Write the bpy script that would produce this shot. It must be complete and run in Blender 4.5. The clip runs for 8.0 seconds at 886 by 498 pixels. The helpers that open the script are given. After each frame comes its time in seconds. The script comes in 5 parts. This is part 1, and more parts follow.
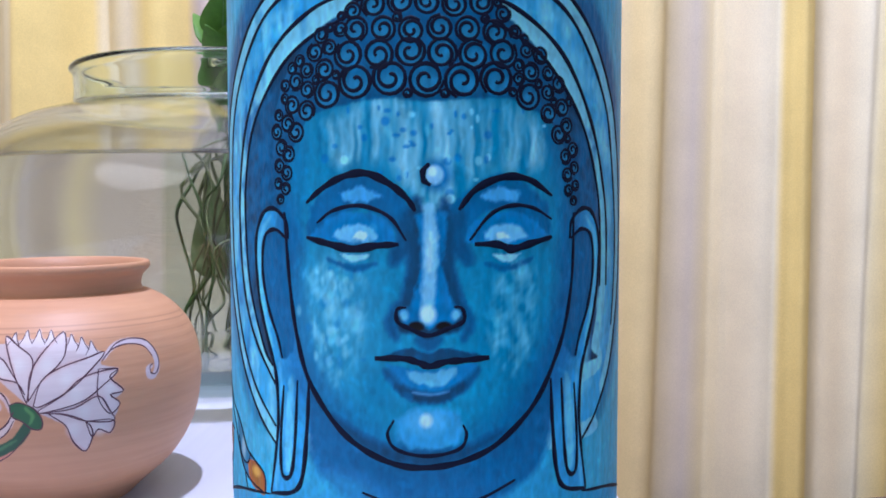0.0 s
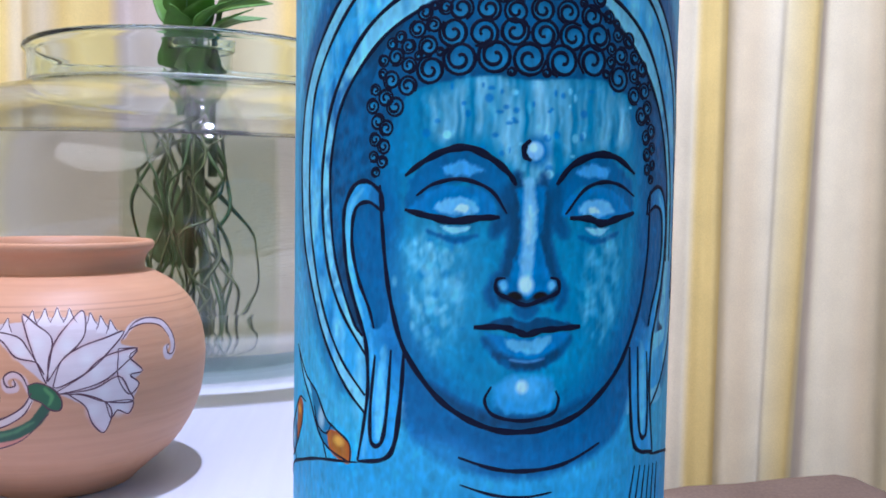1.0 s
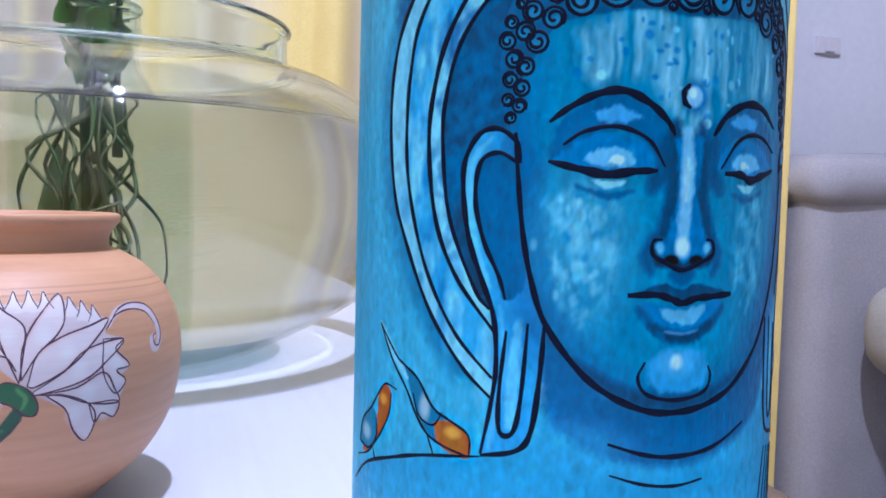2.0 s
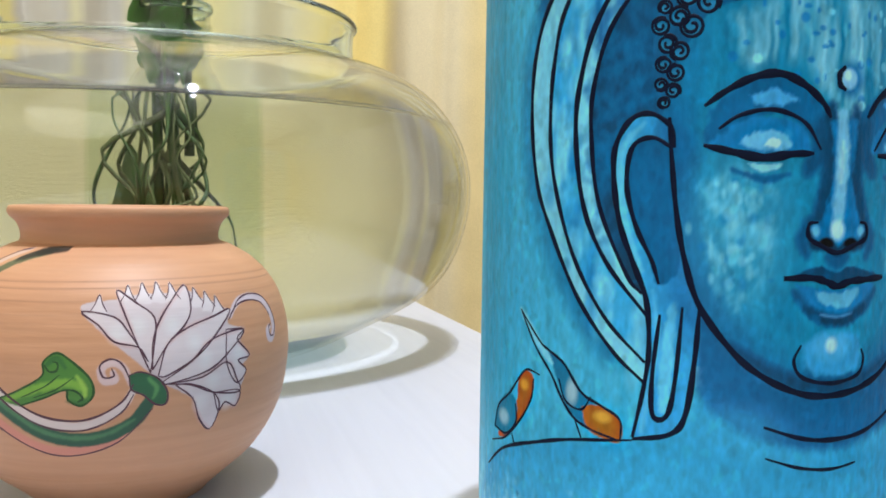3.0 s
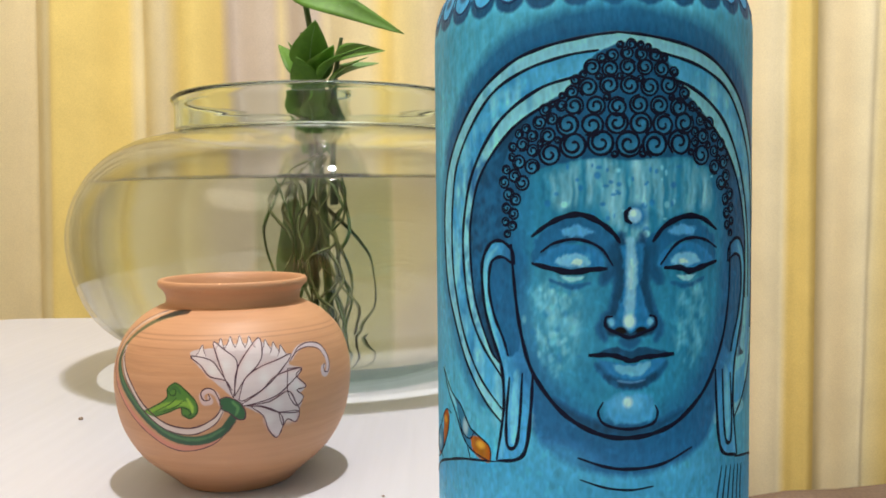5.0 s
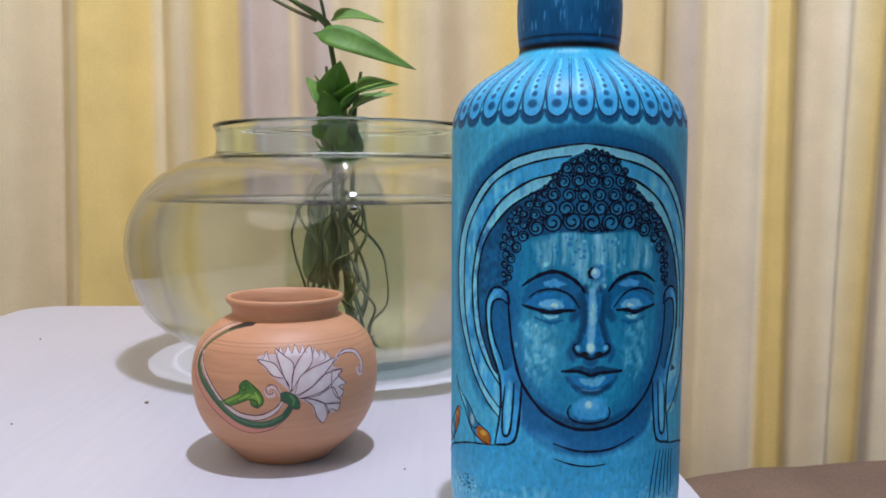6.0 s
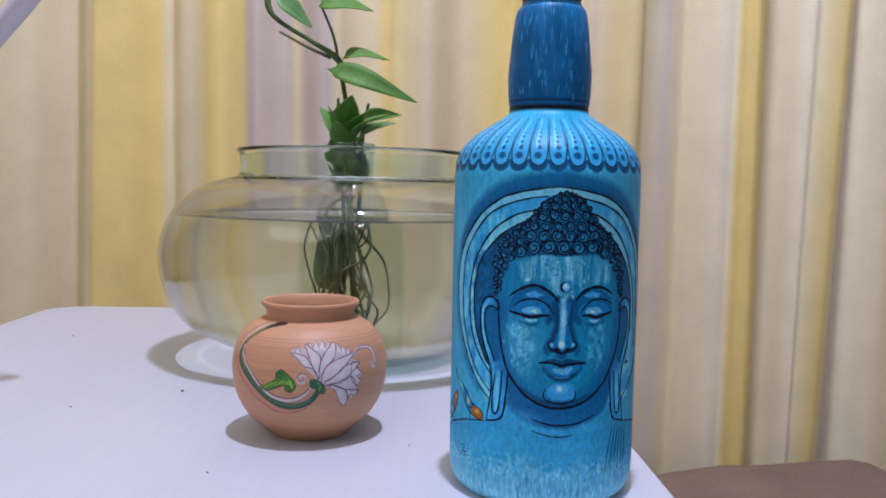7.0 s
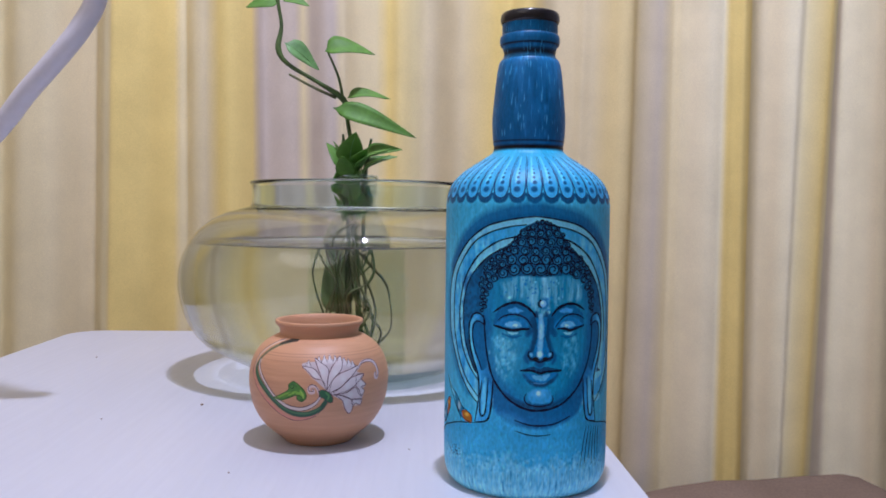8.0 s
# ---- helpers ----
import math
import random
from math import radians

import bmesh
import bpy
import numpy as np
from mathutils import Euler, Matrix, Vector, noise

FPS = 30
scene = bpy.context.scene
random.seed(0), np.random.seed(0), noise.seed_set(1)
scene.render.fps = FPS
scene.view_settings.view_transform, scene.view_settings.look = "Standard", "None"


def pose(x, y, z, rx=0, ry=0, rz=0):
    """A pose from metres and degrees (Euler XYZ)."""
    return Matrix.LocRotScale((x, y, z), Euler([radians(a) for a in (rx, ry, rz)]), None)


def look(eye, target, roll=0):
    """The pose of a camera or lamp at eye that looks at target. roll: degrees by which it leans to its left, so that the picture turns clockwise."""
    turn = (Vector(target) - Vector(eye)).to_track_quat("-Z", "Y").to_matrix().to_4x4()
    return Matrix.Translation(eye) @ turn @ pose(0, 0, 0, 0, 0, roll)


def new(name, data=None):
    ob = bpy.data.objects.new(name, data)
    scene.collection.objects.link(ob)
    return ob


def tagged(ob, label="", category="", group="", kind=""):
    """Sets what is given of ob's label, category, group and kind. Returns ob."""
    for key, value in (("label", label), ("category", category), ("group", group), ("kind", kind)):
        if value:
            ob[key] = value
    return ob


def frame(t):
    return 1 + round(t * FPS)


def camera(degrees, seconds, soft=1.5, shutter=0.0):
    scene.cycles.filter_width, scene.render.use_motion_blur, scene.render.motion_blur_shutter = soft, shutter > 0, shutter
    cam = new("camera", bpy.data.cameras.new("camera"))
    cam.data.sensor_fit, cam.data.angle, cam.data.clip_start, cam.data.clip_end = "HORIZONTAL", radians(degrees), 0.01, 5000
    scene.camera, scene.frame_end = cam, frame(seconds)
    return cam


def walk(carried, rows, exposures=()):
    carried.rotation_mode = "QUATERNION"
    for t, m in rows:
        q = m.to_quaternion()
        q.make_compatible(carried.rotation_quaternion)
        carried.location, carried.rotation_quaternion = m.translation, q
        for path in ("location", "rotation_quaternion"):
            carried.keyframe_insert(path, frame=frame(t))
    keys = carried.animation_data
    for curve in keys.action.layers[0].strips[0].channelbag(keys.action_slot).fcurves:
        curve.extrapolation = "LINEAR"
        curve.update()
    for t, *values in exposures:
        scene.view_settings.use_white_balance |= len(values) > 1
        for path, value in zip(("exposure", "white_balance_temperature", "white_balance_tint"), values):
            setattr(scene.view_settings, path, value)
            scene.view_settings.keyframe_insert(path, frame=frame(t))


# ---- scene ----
cam = camera(55.21, 8.0, soft=1.75)
# seconds, place of the eye, turns about x, y and z
ROWS = [
    (0.0, -0.0029, 0.0049, 0.0858, 86.947, 0.049, -0.957),
    (0.5, -0.0155, -0.0016, 0.0863, 86.788, -1.058, -3.506),
    (1.0, -0.0368, 0.0021, 0.0819, 86.714, -0.932, -7.806),
    (1.5, -0.0547, 0.0189, 0.0782, 87.447, -0.726, -14.28),
    (2.0, -0.0793, 0.0328, 0.0736, 86.878, -1.415, -18.932),
    (3.5, -0.0989, 0.0377, 0.0712, 86.697, -0.166, -13.884),
    (4.0, -0.0765, 0.0216, 0.0709, 87.052, -0.379, -7.67),
    (4.5, -0.054, -0.0028, 0.0775, 87.238, 0.346, -3.35),
    (5.0, -0.0491, -0.0372, 0.0934, 86.956, 0.569, -1.961),
    (6.5, -0.0645, -0.1447, 0.1256, 84.896, -0.719, -2.801),
    (7.0, -0.0692, -0.1818, 0.1291, 85.687, -1.097, -3.262),
    (7.5, -0.0725, -0.2175, 0.13, 86.52, -0.833, -3.058),
    (8.0, -0.0659, -0.2306, 0.1315, 87.404, -0.567, -2.9),
]
# white balance and exposure drift as the phone re-meters
EXPOSURES = [(0.0, 0.54, 5470, 19), (2.2, 0.53, 5250, 16), (3.3, 0.49, 6900, -2), (4.0, 0.45, 7480, 2), (4.5, 0.42, 7750, 4), (5.2, 0.37, 7700, 4), (6.3, 0.0, 5850, 17), (8.0, -0.06, 5720, 18)]
walk(cam, [(t, pose(*rest)) for t, *rest in ROWS], EXPOSURES)

import functools

# ---- world and lights ----
world = bpy.data.worlds.new("world")
scene.world = world
world.use_nodes = True
world.node_tree.nodes["Background"].inputs[0].default_value = (0.9, 0.95, 1.0, 1)
world.node_tree.nodes["Background"].inputs[1].default_value = 0.008

LAMP = Vector((-0.01, 0.06, 1.22))


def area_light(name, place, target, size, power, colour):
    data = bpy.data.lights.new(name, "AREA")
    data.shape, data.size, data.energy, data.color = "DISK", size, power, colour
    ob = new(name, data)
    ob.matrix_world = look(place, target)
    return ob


bulb_data = bpy.data.lights.new("desk_lamp_light", "POINT")
bulb_data.shadow_soft_size, bulb_data.energy, bulb_data.color = 0.018, 43.0, (0.88, 0.88, 1.0)
bulb_data.cycles.is_caustics_light = True
new("desk_lamp_light", bulb_data).location = LAMP
# fill light added out of view to lift the bottle's front
area_light("fill_light", (-0.92, -0.85, 1.60), (0.0, 0.2, 0.0), 1.40, 7.4, (1.0, 0.92, 0.80))


# ---- materials ----
def material(name, colour, rough=0.6, metal=0.0, grain=0.0, grain_size=200.0, stain=0.0, stain_size=12.0, bump=0.0, bump_size=400.0, attribute="", stretch=(1, 1, 1), spec=0.5):
    """Principled surface with fine grain, broad stains and relief, all in object space."""
    mat = bpy.data.materials.new(name)
    mat.use_nodes = True
    nt = mat.node_tree
    bsdf = nt.nodes["Principled BSDF"]
    bsdf.inputs["Roughness"].default_value = rough
    bsdf.inputs["Metallic"].default_value = metal
    bsdf.inputs["Specular IOR Level"].default_value = spec
    coord = nt.nodes.new("ShaderNodeTexCoord")
    mapping = nt.nodes.new("ShaderNodeMapping")
    mapping.inputs["Scale"].default_value = stretch
    nt.links.new(coord.outputs["Object"], mapping.inputs["Vector"])
    if attribute:
        source = nt.nodes.new("ShaderNodeAttribute")
        source.attribute_name = attribute
        out = source.outputs["Color"]
    else:
        source = nt.nodes.new("ShaderNodeRGB")
        source.outputs[0].default_value = (*colour, 1)
        out = source.outputs[0]
    for amount, size in ((grain, grain_size), (stain, stain_size)):
        if not amount:
            continue
        tex = nt.nodes.new("ShaderNodeTexNoise")
        tex.inputs["Scale"].default_value, tex.inputs["Detail"].default_value = size, 4
        nt.links.new(mapping.outputs[0], tex.inputs["Vector"])
        ramp = nt.nodes.new("ShaderNodeMapRange")
        ramp.inputs["From Min"].default_value, ramp.inputs["From Max"].default_value = 0.3, 0.7
        ramp.inputs["To Min"].default_value, ramp.inputs["To Max"].default_value = 1 - amount, 1 + amount * 0.6
        nt.links.new(tex.outputs["Fac"], ramp.inputs["Value"])
        mix = nt.nodes.new("ShaderNodeVectorMath")
        mix.operation = "SCALE"
        nt.links.new(out, mix.inputs[0])
        nt.links.new(ramp.outputs[0], mix.inputs["Scale"])
        out = mix.outputs[0]
    nt.links.new(out, bsdf.inputs["Base Color"])
    if bump:
        tex = nt.nodes.new("ShaderNodeTexNoise")
        tex.inputs["Scale"].default_value, tex.inputs["Detail"].default_value = bump_size, 3
        nt.links.new(mapping.outputs[0], tex.inputs["Vector"])
        node = nt.nodes.new("ShaderNodeBump")
        node.inputs["Strength"].default_value, node.inputs["Distance"].default_value = bump, 0.001
        nt.links.new(tex.outputs["Fac"], node.inputs["Height"])
        nt.links.new(node.outputs[0], bsdf.inputs["Normal"])
    return mat


def clear_glass(name, tint, gloss=0.5, least=0.03):
    """Thin glass: clear, with a Fresnel gloss."""
    mat = bpy.data.materials.new(name)
    mat.use_nodes = True
    nt = mat.node_tree
    nt.nodes.remove(nt.nodes["Principled BSDF"])
    clear = nt.nodes.new("ShaderNodeBsdfTransparent")
    clear.inputs[0].default_value = (*tint, 1)
    shine = nt.nodes.new("ShaderNodeBsdfGlossy")
    shine.inputs["Roughness"].default_value = 0.03
    fresnel = nt.nodes.new("ShaderNodeLayerWeight")
    fresnel.inputs["Blend"].default_value = 0.5
    power = nt.nodes.new("ShaderNodeMath")
    power.operation = "POWER"
    power.inputs[1].default_value = 3.0
    scale = nt.nodes.new("ShaderNodeMath")
    scale.operation = "MULTIPLY_ADD"
    scale.inputs[1].default_value, scale.inputs[2].default_value = gloss, least
    mix = nt.nodes.new("ShaderNodeMixShader")
    nt.links.new(fresnel.outputs["Facing"], power.inputs[0])
    nt.links.new(power.outputs[0], scale.inputs[0])
    nt.links.new(scale.outputs[0], mix.inputs[0])
    nt.links.new(clear.outputs[0], mix.inputs[1])
    nt.links.new(shine.outputs[0], mix.inputs[2])
    nt.links.new(mix.outputs[0], nt.nodes["Material Output"].inputs[0])
    return mat


def solid_glass(name, tint, ior):
    mat = bpy.data.materials.new(name)
    mat.use_nodes = True
    nt = mat.node_tree
    nt.nodes.remove(nt.nodes["Principled BSDF"])
    node = nt.nodes.new("ShaderNodeBsdfGlass")
    node.inputs["Color"].default_value = (*tint, 1)
    node.inputs["Roughness"].default_value = 0.0
    node.inputs["IOR"].default_value = ior
    nt.links.new(node.outputs[0], nt.nodes["Material Output"].inputs[0])
    return mat


BOTTLE_PAINT = material("bottle_paint", (0.1, 0.35, 0.6), 0.42, grain=0.10, grain_size=900, stain=0.10, stain_size=60, bump=0.25, bump_size=700, attribute="artwork", stretch=(1, 1, 0.5), spec=0.25)
LINE_PAINT = material("line_paint", (0.005, 0.009, 0.028), 0.5, grain=0.2, grain_size=600, spec=0.1)
PETAL_PAINT = material("petal_paint", (0.010, 0.065, 0.19), 0.45, grain=0.2, grain_size=600, spec=0.2)
CAP_BLACK = material("cap_black", (0.012, 0.010, 0.012), 0.25, grain=0.2)
CLAY = material("clay", (0.60, 0.31, 0.19), 0.5, grain=0.05, grain_size=500, stain=0.05, stain_size=60, bump=0.25, bump_size=350, attribute="artwork", stretch=(0.12, 0.12, 1))
CLAY_PLAIN = material("clay_plain", (0.56, 0.285, 0.15), 0.55, grain=0.06, grain_size=500, stain=0.12, stain_size=60, bump=0.3, bump_size=350, stretch=(0.12, 0.12, 1))
POT_LINE = material("pot_line", (0.085, 0.03, 0.05), 0.6, grain=0.2, grain_size=800)
BUD_LINE = material("bud_line", (0.018, 0.075, 0.012), 0.6, grain=0.2, grain_size=800)
TABLE_WHITE = material("table_white", (0.60, 0.612, 0.69), 0.45, grain=0.03, grain_size=260, stain=0.04, stain_size=9, bump=0.12, bump_size=220, stretch=(1.0, 0.05, 1.0))
LEG_WHITE = material("leg_white", (0.75, 0.74, 0.74), 0.45, grain=0.05)
CURTAIN = material("curtain_cloth", (0.7, 0.6, 0.4), 0.85, grain=0.07, grain_size=700, stain=0.06, stain_size=18, bump=0.35, bump_size=1100, attribute="dye_and_light", spec=0.1)
WALL_WHITE = material("wall_white", (0.74, 0.74, 0.80), 0.8, grain=0.03, grain_size=90, stain=0.05, stain_size=3, bump=0.15, bump_size=150)
WALL_CREAM = material("wall_cream", (0.62, 0.55, 0.42), 0.85, grain=0.03, stain=0.05, stain_size=3)
CEILING_PAINT = material("ceiling_paint", (0.55, 0.53, 0.50), 0.9, grain=0.02, stain=0.03, stain_size=2)
FLOOR_TILE = material("floor_tile", (0.42, 0.38, 0.33), 0.35, grain=0.06, grain_size=60, stain=0.1, stain_size=5)
TAUPE = material("taupe_cloth", (0.30, 0.22, 0.17), 0.9, grain=0.12, grain_size=300, stain=0.12, stain_size=12, bump=0.4, bump_size=500, spec=0.1)
GREY_CLOTH = material("grey_cloth", (0.46, 0.44, 0.47), 0.9, grain=0.12, grain_size=350, stain=0.08, stain_size=10, bump=0.4, bump_size=600, spec=0.1)
PALE_CLOTH = material("pale_cloth", (0.5, 0.48, 0.46), 0.9, grain=0.1, grain_size=350, stain=0.08, stain_size=10, bump=0.3, bump_size=600, spec=0.1)
LAMP_WHITE = material("lamp_white", (0.72, 0.69, 0.74), 0.35, grain=0.03)
LEAF = material("leaf", (0.105, 0.26, 0.030), 0.6, grain=0.15, grain_size=300, stain=0.25, stain_size=60, bump=0.2, bump_size=250)
LEAF_PALE = material("leaf_pale", (0.15, 0.32, 0.10), 0.5, grain=0.15, grain_size=300, stain=0.25, stain_size=60)
LEAF_WET = material("leaf_wet", (0.27, 0.36, 0.17), 0.7, grain=0.15, grain_size=300, stain=0.35, stain_size=70, spec=0.1)
STEM = material("stem", (0.075, 0.13, 0.03), 0.5, grain=0.2, grain_size=300, stain=0.3, stain_size=90)
ROOT = material("root", (0.17, 0.18, 0.07), 0.6, grain=0.25, grain_size=300, stain=0.3, stain_size=80)
BOWL_GLASS = clear_glass("bowl_glass", (0.955, 0.968, 0.955), 0.55)
RIM_GLASS = solid_glass("rim_glass", (0.93, 0.97, 0.96), 1.45)
SHOULDER_GLASS = clear_glass("shoulder_glass", (0.94, 0.955, 0.95), 0.75)
BASE_GLASS = clear_glass("base_glass", (0.66, 0.74, 0.73), 0.4)
JAR_GLASS = clear_glass("jar_glass", (0.955, 0.975, 0.955), 0.5)
JAR_WET = clear_glass("jar_wet", (0.95, 0.975, 0.945), 0.06, 0.001)
WET_EDGE = clear_glass("wet_edge", (0.97, 0.98, 0.98), 0.9)
WATER = solid_glass("water", (0.972, 0.978, 0.935), 1.33)
# faint emission for the added fill panel
GLOW = bpy.data.materials.new("fill_glow")
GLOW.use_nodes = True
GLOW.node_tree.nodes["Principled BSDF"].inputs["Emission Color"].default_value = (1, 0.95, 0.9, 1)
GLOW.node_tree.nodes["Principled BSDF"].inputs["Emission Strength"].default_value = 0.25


# ---- mesh helpers ----
def part(name, bm, mat, parent=None, label="", smooth=True):
    """Links a bmesh as one mesh object under a thing or a part."""
    mesh = bpy.data.meshes.new(name)
    bm.normal_update()
    bm.to_mesh(mesh)
    bm.free()
    mesh.materials.append(mat)
    if smooth:
        mesh.polygons.foreach_set("use_smooth", [True] * len(mesh.polygons))
    ob = new(name, mesh)
    if parent is not None:
        ob.parent = parent
    if label:
        ob["label"] = label
    return ob


def thing(name, place, label, category, group="", turn=0.0):
    """An Empty at the base of a thing, which holds its parts."""
    ob = new(name)
    ob.empty_display_size = 0.02
    ob.matrix_world = pose(*place, 0, 0, turn)
    return tagged(ob, label, category, group)


def lathe(profile, seg=64, start=0.0, sweep=360.0, cap=False):
    """A surface of revolution from (radius, z) pairs, bottom to top outside."""
    bm = bmesh.new()
    whole = sweep >= 360
    count = seg if whole else seg + 1
    rings = []
    for r, z in profile:
        if r < 1e-6:
            rings.append([bm.verts.new((0, 0, z))])
            continue
        rings.append([bm.verts.new((r * math.sin(a), -r * math.cos(a), z)) for a in (radians(start + sweep * i / seg) for i in range(count))])
    for lo, hi in zip(rings, rings[1:]):
        for i in range(seg):
            j = (i + 1) % count
            corners = [lo[i % len(lo)], lo[j % len(lo)], hi[j % len(hi)], hi[i % len(hi)]]
            corners = list(dict.fromkeys(corners))
            if len(corners) > 2:
                bm.faces.new(corners)
    return bm


def spline(points, steps=8):
    """Catmull-Rom samples through points of any dimension."""
    p = [np.array(q, float) for q in points]
    p = [2 * p[0] - p[1]] + p + [2 * p[-1] - p[-2]]
    out = []
    for a, b, c, d in zip(p, p[1:], p[2:], p[3:]):
        for k in range(steps):
            t = k / steps
            out.append(0.5 * (2 * b + (c - a) * t + (2 * a - 5 * b + 4 * c - d) * t * t + (3 * b - a - 3 * c + d) * t ** 3))
    out.append(p[-2])
    return np.array(out)


def smooth_profile(points, steps=5):
    return [(max(0.0, r), z) for r, z in spline(points, steps)]


def tube(points, radii, seg=8, steps=6):
    """A round tube along a smooth line, with a radius for each point."""
    line = spline([(*p, r) for p, r in zip(points, radii)], steps)
    bm = bmesh.new()
    rings, side = [], Vector((0.31, 0.87, 0.38))
    for i, q in enumerate(line):
        ahead = Vector(line[min(i + 1, len(line) - 1)][:3]) - Vector(line[max(i - 1, 0)][:3])
        ahead.normalize()
        side = (side - ahead * side.dot(ahead)).normalized()
        up = ahead.cross(side)
        rings.append([bm.verts.new(Vector(q[:3]) + (side * math.cos(2 * math.pi * k / seg) + up * math.sin(2 * math.pi * k / seg)) * q[3]) for k in range(seg)])
    for lo, hi in zip(rings, rings[1:]):
        for k in range(seg):
            bm.faces.new((lo[k], lo[(k + 1) % seg], hi[(k + 1) % seg], hi[k]))
    bm.faces.new(rings[0][::-1])
    bm.faces.new(rings[-1])
    return bm


def block(sx, sy, sz, centre=(0, 0, 0), bevel=0.003, seg=2):
    bm = bmesh.new()
    bmesh.ops.create_cube(bm, size=1, matrix=Matrix.Translation(centre) @ Matrix.Diagonal((sx, sy, sz, 1)))
    if bevel:
        bmesh.ops.bevel(bm, geom=bm.edges[:], offset=bevel, segments=seg, affect="EDGES", profile=0.5)
    return bm


def flat_part(name, bm, mat, parent=None, label=""):
    return part(name, bm, mat, parent, label, smooth=False)


# ---- the room ----
FLOOR_Z, TOP_Z = -0.75, 1.75
tagged(flat_part("floor", block(4.2, 4.2, 0.1, (0.3, -0.35, FLOOR_Z - 0.05), 0), FLOOR_TILE), "brown-grey polished tile floor of the room", "floor", kind="structure")
# ceiling and south, west, east walls are unseen; their tones set the bounce light
tagged(flat_part("ceiling", block(4.2, 4.2, 0.1, (0.3, -0.35, TOP_Z + 0.05), 0), CEILING_PAINT), "plain white painted ceiling of the room", "ceiling", kind="structure")
WALL_H, WALL_Z = TOP_Z - FLOOR_Z, (TOP_Z + FLOOR_Z) / 2
tagged(flat_part("wall_north", block(4.2, 0.1, WALL_H, (0.3, 1.22, WALL_Z), 0), WALL_WHITE), "pale lilac-white painted wall behind the curtain", "wall", kind="structure")
tagged(flat_part("wall_south", block(4.2, 0.1, WALL_H, (0.3, -2.35, WALL_Z), 0), WALL_CREAM), "plain cream painted wall", "wall", kind="structure")
tagged(flat_part("wall_west", block(0.1, 3.42, WALL_H, (-1.75, -0.59, WALL_Z), 0), WALL_CREAM), "plain cream painted side wall", "wall", kind="structure")
tagged(flat_part("wall_east", block(0.1, 3.42, WALL_H, (2.35, -0.59, WALL_Z), 0), WALL_WHITE), "pale white painted side wall", "wall", kind="structure")

# ---- the curtain ----
YELLOW, PALE, CREAM, TAN, GREY = (0.90, 0.71, 0.27), (0.90, 0.80, 0.48), (0.88, 0.77, 0.49), (0.80, 0.69, 0.45), (0.66, 0.57, 0.49)
# DUN and MILK put the brighter light on the curtain's right into its colour
OCHRE, HUSK, DUN, MILK = (0.84, 0.69, 0.36), (0.74, 0.66, 0.54), (0.90, 0.80, 0.56), (0.96, 0.89, 0.65)
STRIPES = [(-1.4, CREAM), (-0.9, YELLOW), (-0.72, CREAM), (-0.60, CREAM), (-0.52, CREAM), (-0.48, TAN), (-0.463, TAN), (-0.455, CREAM), (-0.435, CREAM), (-0.428, YELLOW), (-0.39, YELLOW), (-0.355, YELLOW), (-0.345, CREAM), (-0.32, CREAM), (-0.305, TAN), (-0.285, YELLOW), (-0.245, YELLOW), (-0.238, GREY), (-0.19, GREY), (-0.18, CREAM), (-0.168, GREY), (-0.14, GREY), (-0.132, TAN), (-0.09, CREAM), (-0.075, YELLOW)]
# real stripes, coloured paler here because more light falls on this side
STRIPES += [(-0.045, PALE), (-0.03, TAN), (0.01, TAN), (0.05, YELLOW), (0.09, YELLOW), (0.11, TAN), (0.17, TAN), (0.19, OCHRE), (0.22, OCHRE), (0.233, TAN), (0.262, HUSK), (0.282, CREAM), (0.31, DUN), (0.345, MILK), (0.352, YELLOW), (0.382, YELLOW), (0.39, CREAM), (0.402, DUN), (0.432, DUN), (0.442, MILK), (0.455, MILK), (0.462, PALE), (0.488, YELLOW), (0.498, PALE), (0.506, HUSK), (0.520, HUSK), (0.528, MILK), (0.548, MILK), (0.56, TAN), (0.60, PALE), (0.62, YELLOW), (0.70, YELLOW)]
STRIPES = [(1.0988 * (x + 0.467) - 0.512, c) for x, c in STRIPES]
CURTAIN_Y = 0.97


PLEATS = [(-0.86, 1), (-0.70, -1), (-0.522, 1), (-0.379, 1), (-0.262, 1), (-0.147, -1), (-0.081, -1), (0.06, 1), (0.16, -1), (0.237, 1), (0.315, -1), (0.400, -1), (0.498, 1), (0.598, -1), (0.68, 1)]


